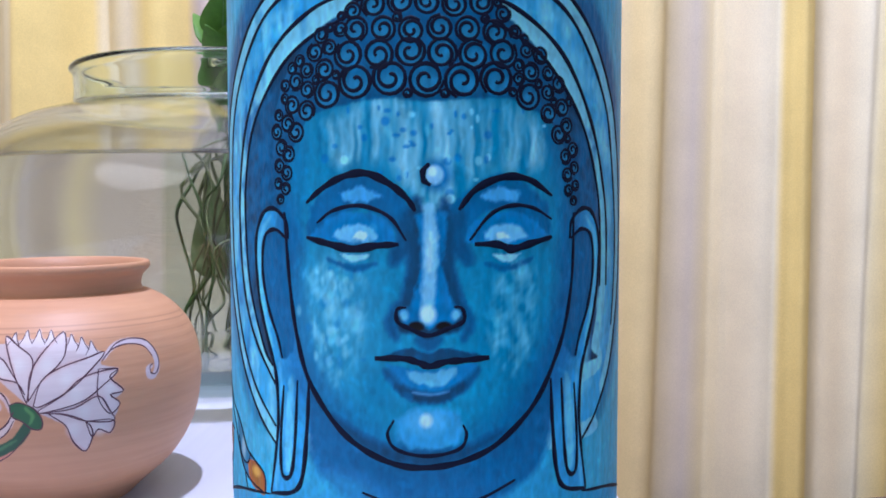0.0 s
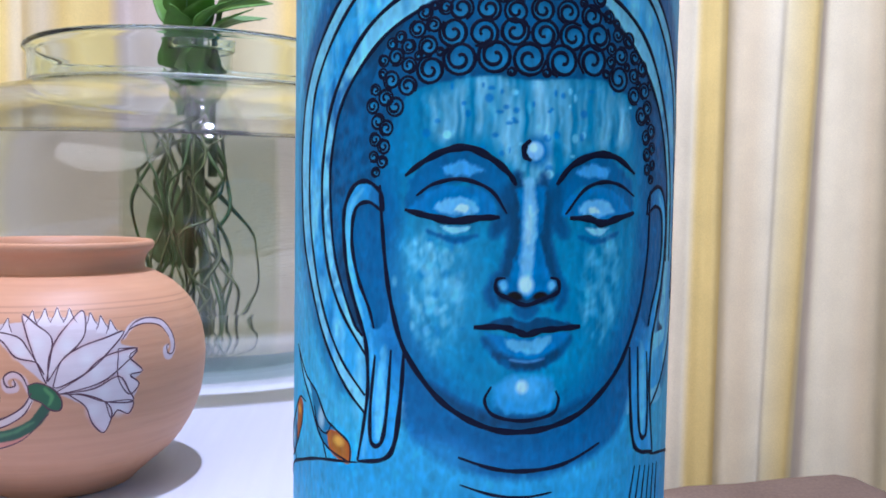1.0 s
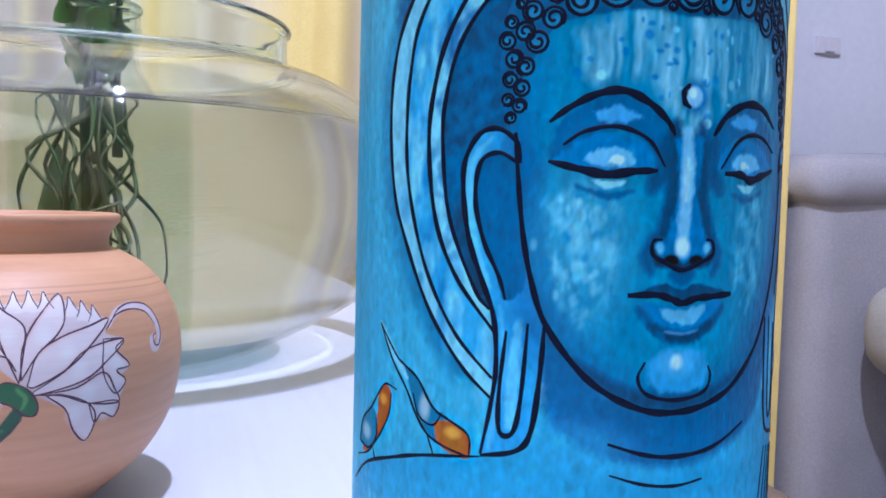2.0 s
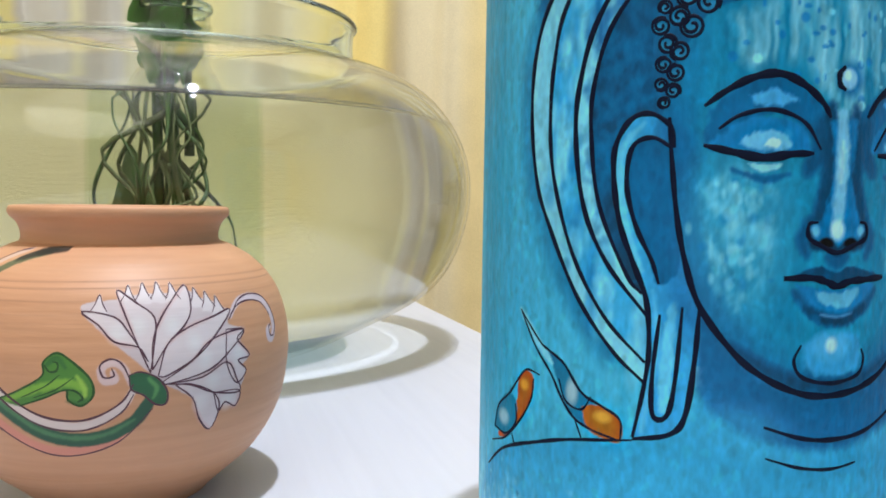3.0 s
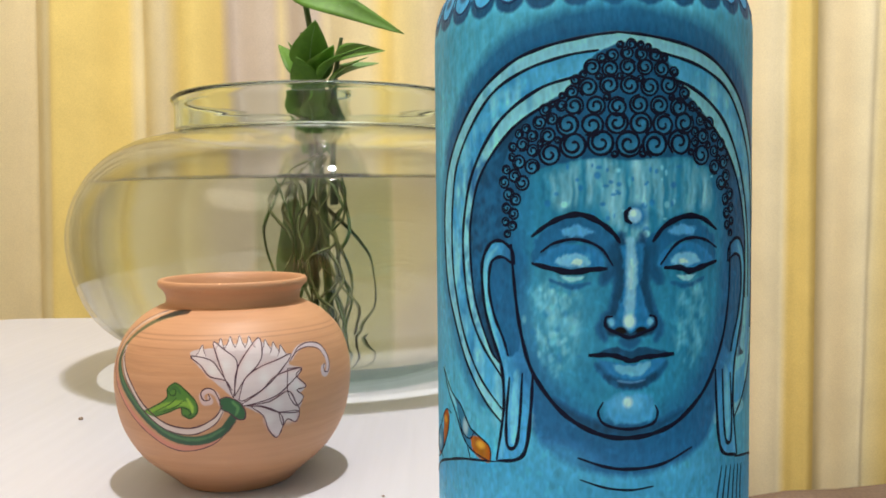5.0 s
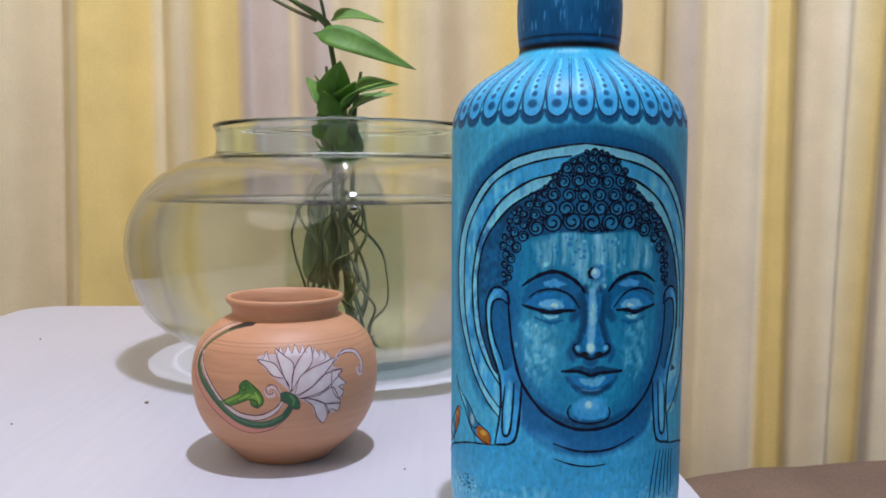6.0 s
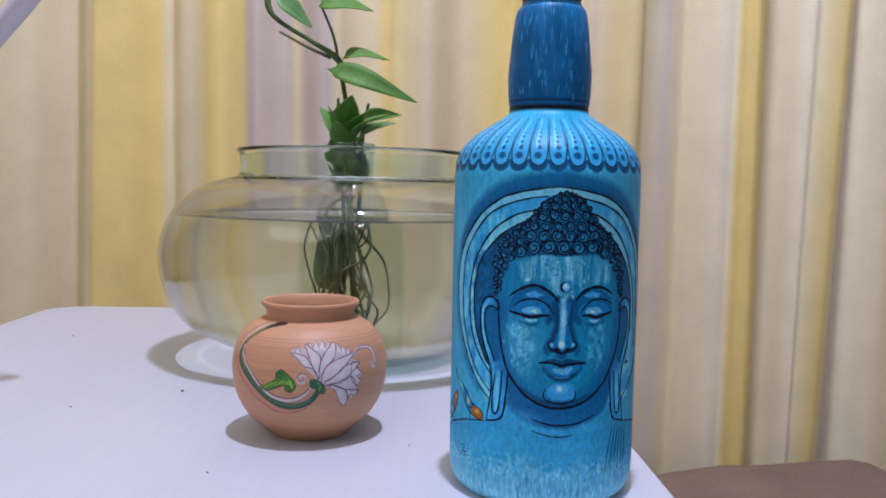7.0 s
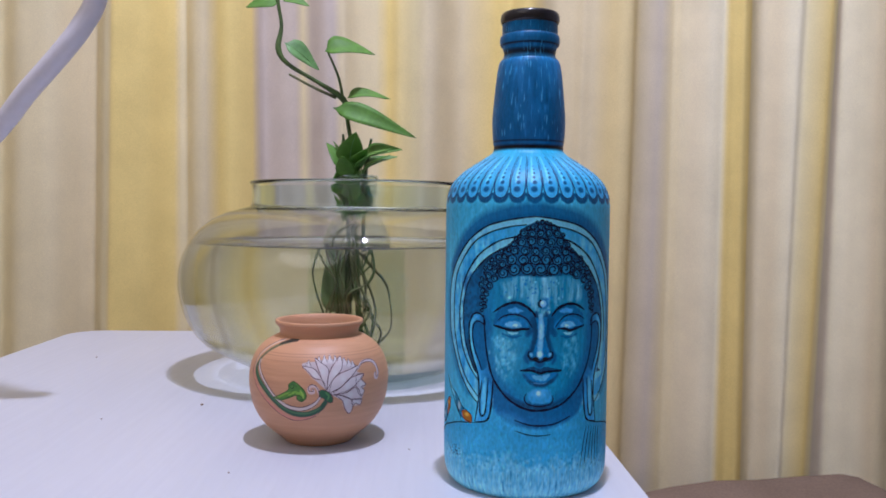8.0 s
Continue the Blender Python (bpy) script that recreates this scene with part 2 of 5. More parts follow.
def curtain_panel(name, x0, x1, label):
    cols, rows = int((x1 - x0) / 0.003), 14
    xs = np.linspace(x0, x1, cols)
    stops = np.array([s for s, _ in STRIPES])
    dye_and_light = np.stack([np.interp(xs, stops, [c[k] for _, c in STRIPES]) for k in range(3)], 1)
    grey = dye_and_light[:, 2] / (dye_and_light[:, 0] + 0.01)
    bm = bmesh.new()
    layer = bm.loops.layers.float_color.new("dye_and_light")
    grid = []
    for r in range(rows):
        z = FLOOR_Z + 0.03 + (1.60 - FLOOR_Z) * r / (rows - 1)
        lean = 0.018 * math.sin(1.1 * z + 0.6)
        ring = []
        for i, x in enumerate(xs):
            fold = 0.020 * math.sin(x * 46 + 0.7 * math.sin(x * 11)) + 0.006 * math.sin(x * 97 + 1.3 + 0.4 * z) + 0.016 * (grey[i] - 0.5)
            fold += sum(s * 0.018 * math.exp((p - x) / 0.022) * min(1, (x - p) / 0.011) ** 1.5 for p, s in ((q + 0.004 * math.sin(2.3 * z + 9 * q), w) for q, w in PLEATS) if x > p)
            ring.append(bm.verts.new((x + lean * (0.4 + 0.6 * math.sin(x * 7)) + 0.012 * math.sin(9 * x) * z + 0.048 * (z - 0.15) * math.exp(-((x - 0.535) / 0.06) ** 2), CURTAIN_Y + fold * (1 - 0.25 * (z + 0.75) / 2.4), z)))
        grid.append(ring)
    for lo, hi in zip(grid, grid[1:]):
        for i in range(cols - 1):
            face = bm.faces.new((lo[i], lo[i + 1], hi[i + 1], hi[i]))
            for loop, k in zip(face.loops, (i, i + 1, i + 1, i)):
                loop[layer] = (*dye_and_light[k], 1)
    ob = part(name, bm, CURTAIN)
    solid = ob.modifiers.new("thickness", "SOLIDIFY")
    solid.thickness = 0.0015
    return tagged(ob, label, "curtain")


curtain_panel("curtain", -1.35, 0.735, "floor-length pleated curtain with yellow, cream and grey stripes")
rod = thing("curtain_rod", (-0.33, CURTAIN_Y, 1.66), "plain white metal curtain rod above the curtain", "curtain rod")
part("rod", tube([(-1.05, 0, 0), (0, 0, 0), (1.05, 0, 0)], [0.012] * 3, 12), LAMP_WHITE, rod)
for end in (-1.06, 1.06):
    part("finial", lathe(smooth_profile([(0.001, -0.02), (0.016, -0.012), (0.02, 0), (0.016, 0.012), (0.001, 0.02)]), 16), LAMP_WHITE, rod).location = (end, 0, 0)

# ---- the table ----
table = thing("table", (-0.184, 0.2, FLOOR_Z), "white laminate side table with rounded corners", "table", turn=-1.2)
bm = bmesh.new()
outline = []
for cx, cy, a0 in ((0.2015, 0.45, 0), (-0.2015, 0.45, 90), (-0.2015, -0.655, 180), (0.2015, -0.655, 270)):
    outline += [(cx + 0.035 * math.cos(radians(a0 + 15 * k)), cy + 0.035 * math.sin(radians(a0 + 15 * k))) for k in range(7)]
face = bm.faces.new([bm.verts.new((x, y, 0.75)) for x, y in outline])
made = bmesh.ops.extrude_face_region(bm, geom=[face])
bmesh.ops.translate(bm, vec=(0, 0, -0.022), verts=[v for v in made["geom"] if isinstance(v, bmesh.types.BMVert)])
bmesh.ops.recalc_face_normals(bm, faces=bm.faces[:])
bmesh.ops.bevel(bm, geom=[e for e in bm.edges if abs(e.verts[0].co.z - e.verts[1].co.z) < 1e-6], offset=0.002, segments=2, affect="EDGES")
flat_part("tabletop", bm, TABLE_WHITE, table).cycles.is_caustics_receiver = True
for lx in (-0.19, 0.19):
    for ly in (-0.64, 0.43):
        flat_part("leg", block(0.035, 0.035, 0.728, (lx, ly, 0.364), 0.003), LEG_WHITE, table)
    flat_part("apron", block(0.018, 1.06, 0.06, (lx, -0.09, 0.695), 0.002), LEG_WHITE, table)

# ---- the painted bottle ----
BOTTLE = (-0.0036, 0.1821)
BODY_R = 0.0397
BOTTLE_PROFILE = smooth_profile([(0.0, 0.003), (0.022, 0.0028), (0.0325, 0.0), (0.0362, 0.0015), (0.0388, 0.006), (0.0396, 0.013), (0.0397, 0.025)], 4)
BOTTLE_PROFILE += [(BODY_R, 0.025 + 0.106 * k / 40) for k in range(1, 41)]
NECK_PROFILE = smooth_profile([(0.0397, 0.1310), (0.0396, 0.1355), (0.0388, 0.1400), (0.0366, 0.1450), (0.0312, 0.1505), (0.0228, 0.1560), (0.0178, 0.1595), (0.0168, 0.1622), (0.0171, 0.1645), (0.0175, 0.1685), (0.0177, 0.1760), (0.0171, 0.1840), (0.0158, 0.1970), (0.0146, 0.2030), (0.0128, 0.2056), (0.0124, 0.2075), (0.0128, 0.2092), (0.0131, 0.2106), (0.0140, 0.2114), (0.01445, 0.2134), (0.0142, 0.2156), (0.0135, 0.2166), (0.0134, 0.2180), (0.0134, 0.2225)], 6)
bottle = thing("bottle", (*BOTTLE, 0), "tall glass bottle hand-painted blue with a serene statue head", "bottle")


class Canvas:
    """A hand-painted skin on a surface of revolution: u runs round it and v up it, in millimetres."""

    def __init__(self, us, vs, base):
        self.us, self.vs = us, vs
        self.paint = np.empty((len(vs), len(us), 3))
        self.paint[:] = base

    def window(self, u0, u1, v0, v1):
        i0, i1 = np.searchsorted(self.us, (u0, u1))
        j0, j1 = np.searchsorted(self.vs, (v0, v1))
        return slice(j0, j1), slice(i0, i1), *np.meshgrid(self.us[i0:i1], self.vs[j0:j1])

    def lay(self, rows, cols, cover, colour):
        skin = self.paint[rows, cols]
        skin += (np.array(colour) - skin) * np.clip(cover, 0, 1)[..., None]

    def blob(self, u, v, ru, rv, colour, alpha=1.0, soft=0.5, turn=0.0):
        big = max(ru, rv) * 1.6 + 1
        rows, cols, U, V = self.window(u - big, u + big, v - big, v + big)
        c, s = math.cos(radians(turn)), math.sin(radians(turn))
        x, y = (U - u) * c + (V - v) * s, (V - v) * c - (U - u) * s
        d = np.sqrt((x / ru) ** 2 + (y / rv) ** 2)
        self.lay(rows, cols, alpha * np.clip((1 + soft / 2 - d) / max(soft, 0.02), 0, 1), colour)

    def brush(self, points, width, colour, alpha=1.0, soft=0.3, ends=0.3):
        line = spline(points, 8)
        pad = width + soft + 0.3
        lo, hi = line.min(0) - pad, line.max(0) + pad
        rows, cols, U, V = self.window(lo[0], hi[0], lo[1], hi[1])
        best = np.full(U.shape, 1e9)
        for k, (a, b) in enumerate(zip(line, line[1:])):
            w = ends + (1 - ends) * math.sin(math.pi * min(1, max(0, (k + 0.5) / (len(line) - 1)))) ** 0.5
            e = b - a
            t = np.clip(((U - a[0]) * e[0] + (V - a[1]) * e[1]) / max(e @ e, 1e-9), 0, 1)
            best = np.minimum(best, np.hypot(U - a[0] - t * e[0], V - a[1] - t * e[1]) - width * w / 2)
        best += 0.30 * min(1, soft) * ragged_edge(U, V)
        self.lay(rows, cols, alpha * np.clip(0.5 - best / max(0.75 * soft, 0.05), 0, 1), colour)

    def fill(self, points, colour, alpha=1.0, soft=0.3, closed=True, tint=None):
        line = spline(list(points) + ([points[0]] if closed else []), 8)
        lo, hi = line.min(0) - soft - 0.3, line.max(0) + soft + 0.3
        rows, cols, U, V = self.window(lo[0], hi[0], lo[1], hi[1])
        inside, best = np.zeros(U.shape, bool), np.full(U.shape, 1e9)
        for a, b in zip(line, np.roll(line, -1, 0)):
            if abs(a[1] - b[1]) > 1e-9:
                inside ^= ((a[1] > V) != (b[1] > V)) & (U < (b[0] - a[0]) * (V - a[1]) / (b[1] - a[1]) + a[0])
            e = b - a
            t = np.clip(((U - a[0]) * e[0] + (V - a[1]) * e[1]) / max(e @ e, 1e-9), 0, 1)
            best = np.minimum(best, np.hypot(U - a[0] - t * e[0], V - a[1] - t * e[1]))
        edge = np.where(inside, best, -best) + 0.48 * min(1, soft) * ragged_edge(U, V)
        cover = np.clip(0.5 + edge / max(0.6 * soft, 0.05), 0, 1) * alpha
        self.lay(rows, cols, cover if tint is None else cover * tint(U, V), colour)


@functools.cache
def noise_table(seed):
    return np.random.default_rng(seed).random((256, 256))


def ragged_edge(U, V):
    """How far bristles carry a stroke over or short of its edge, from -1 to 1."""
    return 1.2 * value_noise(0.95 * U + 0.3 * V, 0.95 * V - 0.3 * U, 0.8, 1.9, 91) + 0.8 * value_noise(0.9 * U - 0.43 * V, 0.9 * V + 0.43 * U, 0.35, 0.8, 92) - 1.0


def value_noise(U, V, su, sv, seed):
    """Smooth noise from 0 to 1 with cells of su by sv."""
    table_ = noise_table(seed)
    x, y = U / su + 500, V / sv + 500
    i, j = np.floor(x).astype(int), np.floor(y).astype(int)
    fx, fy = x - i, y - j
    fx, fy = fx * fx * (3 - 2 * fx), fy * fy * (3 - 2 * fy)
    n = lambda a, b: table_[a % 256, b % 256]
    return (n(i, j) * (1 - fx) + n(i + 1, j) * fx) * (1 - fy) + (n(i, j + 1) * (1 - fx) + n(i + 1, j + 1) * fx) * fy


def painted_lathe(name, profile, ref, us, base, painter, mat, parent, label=""):
    """A surface of revolution whose skin is painted by painter(canvas)."""
    angles = us / (ref * 1000)
    r, z = np.array([p[0] for p in profile]), np.array([p[1] for p in profile])
    canvas = Canvas(us, z * 1000, base)
    painter(canvas)
    n, m = len(us), len(z)
    co = np.stack([r[:, None] * np.sin(angles), -r[:, None] * np.cos(angles), np.repeat(z[:, None], n, 1)], 2).reshape(-1, 3)
    j, i = np.meshgrid(np.arange(m - 1), np.arange(n), indexing="ij")
    k = (i + 1) % n
    quads = np.stack([j * n + i, j * n + k, (j + 1) * n + k, (j + 1) * n + i], 2).reshape(-1, 4)
    mesh = bpy.data.meshes.new(name)
    mesh.vertices.add(n * m)
    mesh.vertices.foreach_set("co", co.ravel())
    mesh.loops.add(quads.size)
    mesh.loops.foreach_set("vertex_index", quads.ravel().astype(np.int32))
    mesh.polygons.add(len(quads))
    mesh.polygons.foreach_set("loop_start", np.arange(0, quads.size, 4, dtype=np.int32))
    mesh.polygons.foreach_set("use_smooth", np.ones(len(quads), bool))
    mesh.update(calc_edges=True)
    mesh.validate()
    layer = mesh.color_attributes.new("artwork", "FLOAT_COLOR", "POINT")
    rgba = np.ones((n * m, 4), np.float32)
    rgba[:, :3] = np.clip(canvas.paint, 0, 1).reshape(-1, 3)
    layer.data.foreach_set("color", rgba.ravel())
    mesh.materials.append(mat)
    ob = new(name, mesh)
    ob.parent = parent
    if label:
        ob["label"] = label
    return ob


def ring_angles(ref, u0, u1, fine, coarse):
    """Columns round a body: fine steps from u0 to u1 millimetres, coarse ones for the rest."""
    turn = 2 * math.pi * ref * 1000
    a = np.arange(u0, u1, fine)
    b = np.arange(u1, u0 + turn - coarse * 0.5, coarse)
    return np.concatenate([a, b])


def dense(profile, z0, z1, step):
    """The profile with rows every step of its length between two heights."""
    out = [profile[0]]
    for a, b in zip(profile, profile[1:]):
        length = math.hypot(b[0] - a[0], b[1] - a[1])
        count = max(1, int(length / step)) if z0 <= a[1] <= z1 else 1
        out += [(a[0] + (b[0] - a[0]) * k / count, a[1] + (b[1] - a[1]) * k / count) for k in range(1, count + 1)]
    return out


def inker(profile, ref, parent, mat):
    """A pen for raised paint lines on a body: ink(name, points, width) in millimetres."""
    zs, rs = np.array([p[1] for p in profile]), np.array([p[0] for p in profile])

    def ink(name, points, width, ends=0.35, steps=7, lift=0.11, share=None):
        line = spline(points, steps)
        gap = np.gradient(line, axis=0)
        gap /= np.maximum(np.linalg.norm(gap, axis=1), 1e-9)[:, None]
        side = np.stack([-gap[:, 1], gap[:, 0]], 1)
        w = 1.12 * width / 2 * (ends + (1 - ends) * np.sin(np.pi * np.linspace(0.02, 0.98, len(line))) ** 0.45)
        w = w * (1 + 0.14 * np.sin(np.arange(len(line)) * 0.9 + line[0, 0]))
        bm = bmesh.new()
        rows = []
        for s, up in ((-1, 0.02), (-0.6, lift), (0.6, lift), (1, 0.02)):
            q = line + side * (w * s)[:, None]
            a, z = q[:, 0] / (ref * 1000), q[:, 1] / 1000
            r = np.interp(z, zs, rs) + up / 1000
            rows.append([bm.verts.new((r_ * math.sin(a_), -r_ * math.cos(a_), z_)) for r_, a_, z_ in zip(r, a, z)])
        for lo, hi in zip(rows, rows[1:]):
            for i in range(len(lo) - 1):
                bm.faces.new((lo[i + 1], lo[i], hi[i], hi[i + 1]))
        return part(name, bm, mat, parent)

    return ink


TEAL, NIGHT, WHITE = (0.045, 0.30, 0.52), (0.006, 0.03, 0.10), (0.72, 0.80, 0.88)
AXIS = 1.1  # the head's middle line, millimetres round the body


def mirror(points, axis=AXIS):
    return [(2 * axis - u, v) for u, v in points]


HALO = [(-28.6, 43.7), (-33.8, 48.3), (-40.1, 56.4), (-45.8, 67.2), (-48.9, 74.5), (-50.5, 85.4), (-49.7, 96.0), (-45.9, 105.0), (-36.3, 116.7), (-26.2, 123.9), (-18.1, 126.8), (-8.4, 128.6), (-2.0, 129.3)]
HALO_B = [(-28.5, 46.8), (-35.3, 53.6), (-41.0, 63.0), (-44.8, 74.0), (-46.1, 83.0), (-45.5, 94.1), (-42.6, 103.9), (-32.5, 116.4), (-23.4, 121.8), (-13.1, 124.7), (-6.0, 125.6)]
HALO_C = [(-28.5, 54.2), (-35.2, 62.3), (-39.2, 70.8), (-40.9, 81.7), (-40.3, 90.4), (-37.1, 100.5), (-29.3, 111.1), (-19.4, 117.8), (-10.7, 120.3)]
HALO_D = [(-29.2, 57.4), (-31.7, 60.3), (-36.4, 70.8), (-38.0, 80.6), (-37.9, 89.2), (-34.6, 99.5), (-26.3, 109.0), (-19.4, 113.5), (-13.2, 116.0)]
FACE = [(-25.8, 84.4), (-25.3, 78.3), (-24.4, 70.1), (-23.0, 62.9), (-20.6, 55.9), (-15.4, 49.0), (-10.5, 45.2), (-4.6, 42.8), (0.9, 42.4), (6.8, 43.4), (12.6, 46.0), (19.4, 52.0), (23.8, 59.2), (26.3, 65.4), (27.9, 73.8), (28.2, 84.3)]
EAR = [(-25.0, 79.8), (-25.5, 82.9), (-28.5, 85.0), (-31.7, 84.1), (-34.0, 79.9), (-34.0, 74.1), (-32.8, 67.7), (-30.4, 61.5), (-28.5, 56.4), (-27.9, 49.0), (-28.6, 42.6), (-30.1, 34.9)]
EAR_IN = [(-25.2, 79.8), (-28.3, 81.4), (-31.3, 79.9), (-32.0, 74.1), (-30.4, 67.8), (-27.9, 62.7), (-26.7, 59.1)]
LOBE = [(-26.4, 54.4), (-27.3, 44.9), (-27.1, 38.8), (-25.0, 38.8), (-23.9, 44.2), (-23.1, 55.7)]
LOBE_OUT = [(-20.6, 55.9), (-21.1, 47.6), (-22.2, 39.2), (-24.4, 36.0), (-30.1, 34.6)]
HAIRLINE = [(-27.2, 84.0), (-25.7, 90.9), (-22.8, 96.5), (-19.5, 100.7), (-13.2, 102.4), (-6.0, 103.4), (0.6, 102.8), (7.5, 103.3), (14.5, 103.4), (20.2, 101.0), (25.2, 96.7), (28.4, 86.0)]
HALO_AXIS = -2.0


def halo_right(points, gap=1.4):
    """The aureole's other half: centred like the head below, drawn in towards the top, behind the ear."""
    out = []
    for u, v in points:
        k = min(1, max(0, (v - 60) / 38))
        w = 2 * (AXIS + (HALO_AXIS - AXIS) * k) - u
        if v < 88:
            w = max(w, 2 * AXIS + gap * min(1, max(0, (v - 44) / 14)) - np.interp(v, [p[1] for p in EAR[:2:-1]], [p[0] for p in EAR[:2:-1]]))
        out.append((float(w), v))
    return out


HAIR = HAIRLINE + [(26, 104), (20, 111), (14, 117.3), (11, 121.6), (7.4, 125.4), (0.8, 127.6), (-5.6, 125.4), (-10.0, 121.8), (-13.8, 117.0), (-20, 113), (-26, 106), (-28.4, 96), (-27.2, 84.0)]
LOBES = 32
LOBE_W = 2 * math.pi * BODY_R * 1000 / LOBES
# rows of curls: first place, step, count, height, radius
CURL_ROWS = [(-11.4, 5.85, 5, 105.9, 2.7), (-12.6, 5.15, 6, 110.1, 2.3), (-11.3, 4.6, 6, 113.9, 1.95), (-8.3, 4.4, 5, 118.1, 1.9), (-7.4, 3.75, 5, 121.9, 1.65), (-3.2, 3.1, 4, 124.7, 1.3)]
SIDE_CURLS = [(-16.5, 103.9, 2.4), (-20.6, 101.3, 1.7), (-23.7, 102.4, 1.6), (-20.4, 104.8, 1.4), (-24.8, 99.4, 1.5), (-22.9, 97.9, 1.7), (-26.4, 95.4, 1.4), (-24.6, 94.2, 1.4), (-26.9, 92.3, 1.2), (-25.1, 91.1, 1.3), (-27.2, 89.3, 1.0), (-25.4, 88.4, 1.1), (-26.7, 86.6, 0.9)]
SIDE_CURLS += [(-16.9, 107.9, 1.7), (-20.5, 108.0, 1.3), (-22.8, 106.3, 1.5), (-18.8, 110.8, 1.5), (-16.0, 111.4, 1.3), (-13.9, 114.2, 1.2), (-11.7, 117.0, 1.4), (-25.4, 103.6, 0.9)]


def paint_bottle(c):
    U, V = np.meshgrid(c.us, c.vs)
    # brushed blue ground with vertical strokes, paler towards the foot
    streak = value_noise(U, V, 1.5, 14, 1) * 0.6 + value_noise(U, V, 0.6, 6, 2) * 0.4
    broad = value_noise(U, V, 12, 22, 3)
    mix = np.clip(0.35 + 0.45 * (streak - 0.5) + 0.6 * (broad - 0.5), 0, 1)[..., None]
    c.paint[:] = np.array((0.115, 0.45, 0.64)) * (1 - mix) + np.array((0.27, 0.62, 0.79)) * mix
    neck = np.clip((V - 161.5) / 2, 0, 1)
    tone = np.clip(value_noise(U, V, 16, 22, 5) * 0.55 + value_noise(U, V, 5, 9, 6) * 0.25 + 0.45 * np.clip((V - 185) / 22, 0, 1) * (V < 207) - 0.28 + 0.5 * np.clip(value_noise(U, V, 3.0, 6, 8) * 3 - 2.2, 0, 1), 0, 1)[..., None]
    c.paint += ((np.array((0.022, 0.155, 0.35)) * (1 - tone) + np.array((0.13, 0.40, 0.67)) * tone) - c.paint) * neck[..., None]
    pale = np.clip(1 - np.abs(V - 151) / 8, 0, 1)
    c.paint += (np.array((0.18, 0.48, 0.74)) - c.paint) * (pale * 0.75)[..., None]
    for v, w, a in ((162.0, 1.2, 0.95), (165.0, 0.45, 0.75), (207.6, 1.5, 0.85), (211.4, 0.5, 0.8), (216.6, 0.35, 0.35)):
        band = np.clip(1.4 - np.abs(V - v) / w, 0, 1) * a
        c.paint += (np.array(NIGHT) - c.paint) * band[..., None]
    scuff = np.random.default_rng(17)
    for k in range(150):
        u, v = scuff.uniform(-60, 60), scuff.uniform(167, 222)
        c.brush([(u, v), (u + scuff.normal(0, 0.5), v - 1.0), (u, v - scuff.uniform(1.2, 3.5))], scuff.uniform(0.5, 2.0), (0.26, 0.54, 0.76) if k % 3 else (0.015, 0.12, 0.30), 0.45, 0.6)
    # scalloped petals with dots on the shoulder
    for k in range(LOBES):
        u = (k - LOBES // 2) * LOBE_W + 5.0
        c.blob(u, 141.5, 3.1, 4.6, (0.16, 0.47, 0.74), 0.8, 0.5)
        c.brush([(u - 0.9, 156.5), (u - 0.8, 150.5), (u - 1.0, 144.5)], 1.6, (0.38, 0.68, 0.88), 0.65, 0.8)
        for v, r in ((141.4, 1.3), (144.5, 0.85), (146.8, 0.62), (148.8, 0.5), (150.5, 0.4), (152.0, 0.34)):
            c.blob(u + 0.25 * math.sin(7 * v + k), v, r * 1.15, r, (0.014, 0.14, 0.34), 0.8, 0.6)
        c.brush([(u - 3.6, 139.3), (u - 2.2, 137.1), (u, 136.2), (u + 2.2, 137.1), (u + 3.6, 139.3)], 2.2, (0.016, 0.125, 0.30), 0.8, 0.9)
    # aureole: teal glow outside, three pale bands, deep blue inside
    gaps = {id(HALO): 5.2, id(HALO_B): 3.6, id(HALO_C): 2.0, id(HALO_D): -2.0}
    right = lambda pts: halo_right(pts, gaps[id(pts)])
    ring = HALO + right(HALO)[::-1][1:]
    c.brush(ring[1:-1], 7.0, (0.030, 0.27, 0.48), 0.55, 3.5, 0.8)
    c.brush([p for p in ring if p[1] > 98], 13.0, (0.020, 0.21, 0.40), 0.8, 4.5, 0.5)
    for left, colour in ((HALO, (0.40, 0.65, 0.80)), (HALO_B, (0.18, 0.52, 0.77)), (HALO_C, (0.40, 0.66, 0.80)), (HALO_D, (0.009, 0.105, 0.31))):
        c.fill(left + right(left)[::-1][1 if left is HALO else 0:], colour, 1.0, 0.4)
    rng = np.random.default_rng(7)
    for k in range(150):
        i = rng.integers(0, 8)
        a, b = np.array(HALO_B[i]), np.array(HALO_C[min(i, len(HALO_C) - 1)])
        u, v = a + (b - a) * rng.random() + rng.normal(0, 1.2, 2)
        c.blob(u, v, rng.uniform(0.4, 1.6), rng.uniform(0.8, 4.5), (0.42, 0.72, 0.88) if k % 3 else (0.05, 0.33, 0.62), 0.35, 0.9)
        c.blob(2 * HALO_AXIS - u, v, rng.uniform(0.4, 1.4), rng.uniform(0.8, 4.0), (0.42, 0.72, 0.88), 0.3, 0.9)
    for k in range(60):
        s = rng.choice((-1, 1))
        c.brush([(s * rng.uniform(25, 37) + HALO_AXIS, v) for v in np.linspace(*(rng.uniform(62, 95) + np.array((0, 10))), 3)], rng.uniform(0.8, 2.2), (0.015, 0.20, 0.48), 0.35, 1.2)
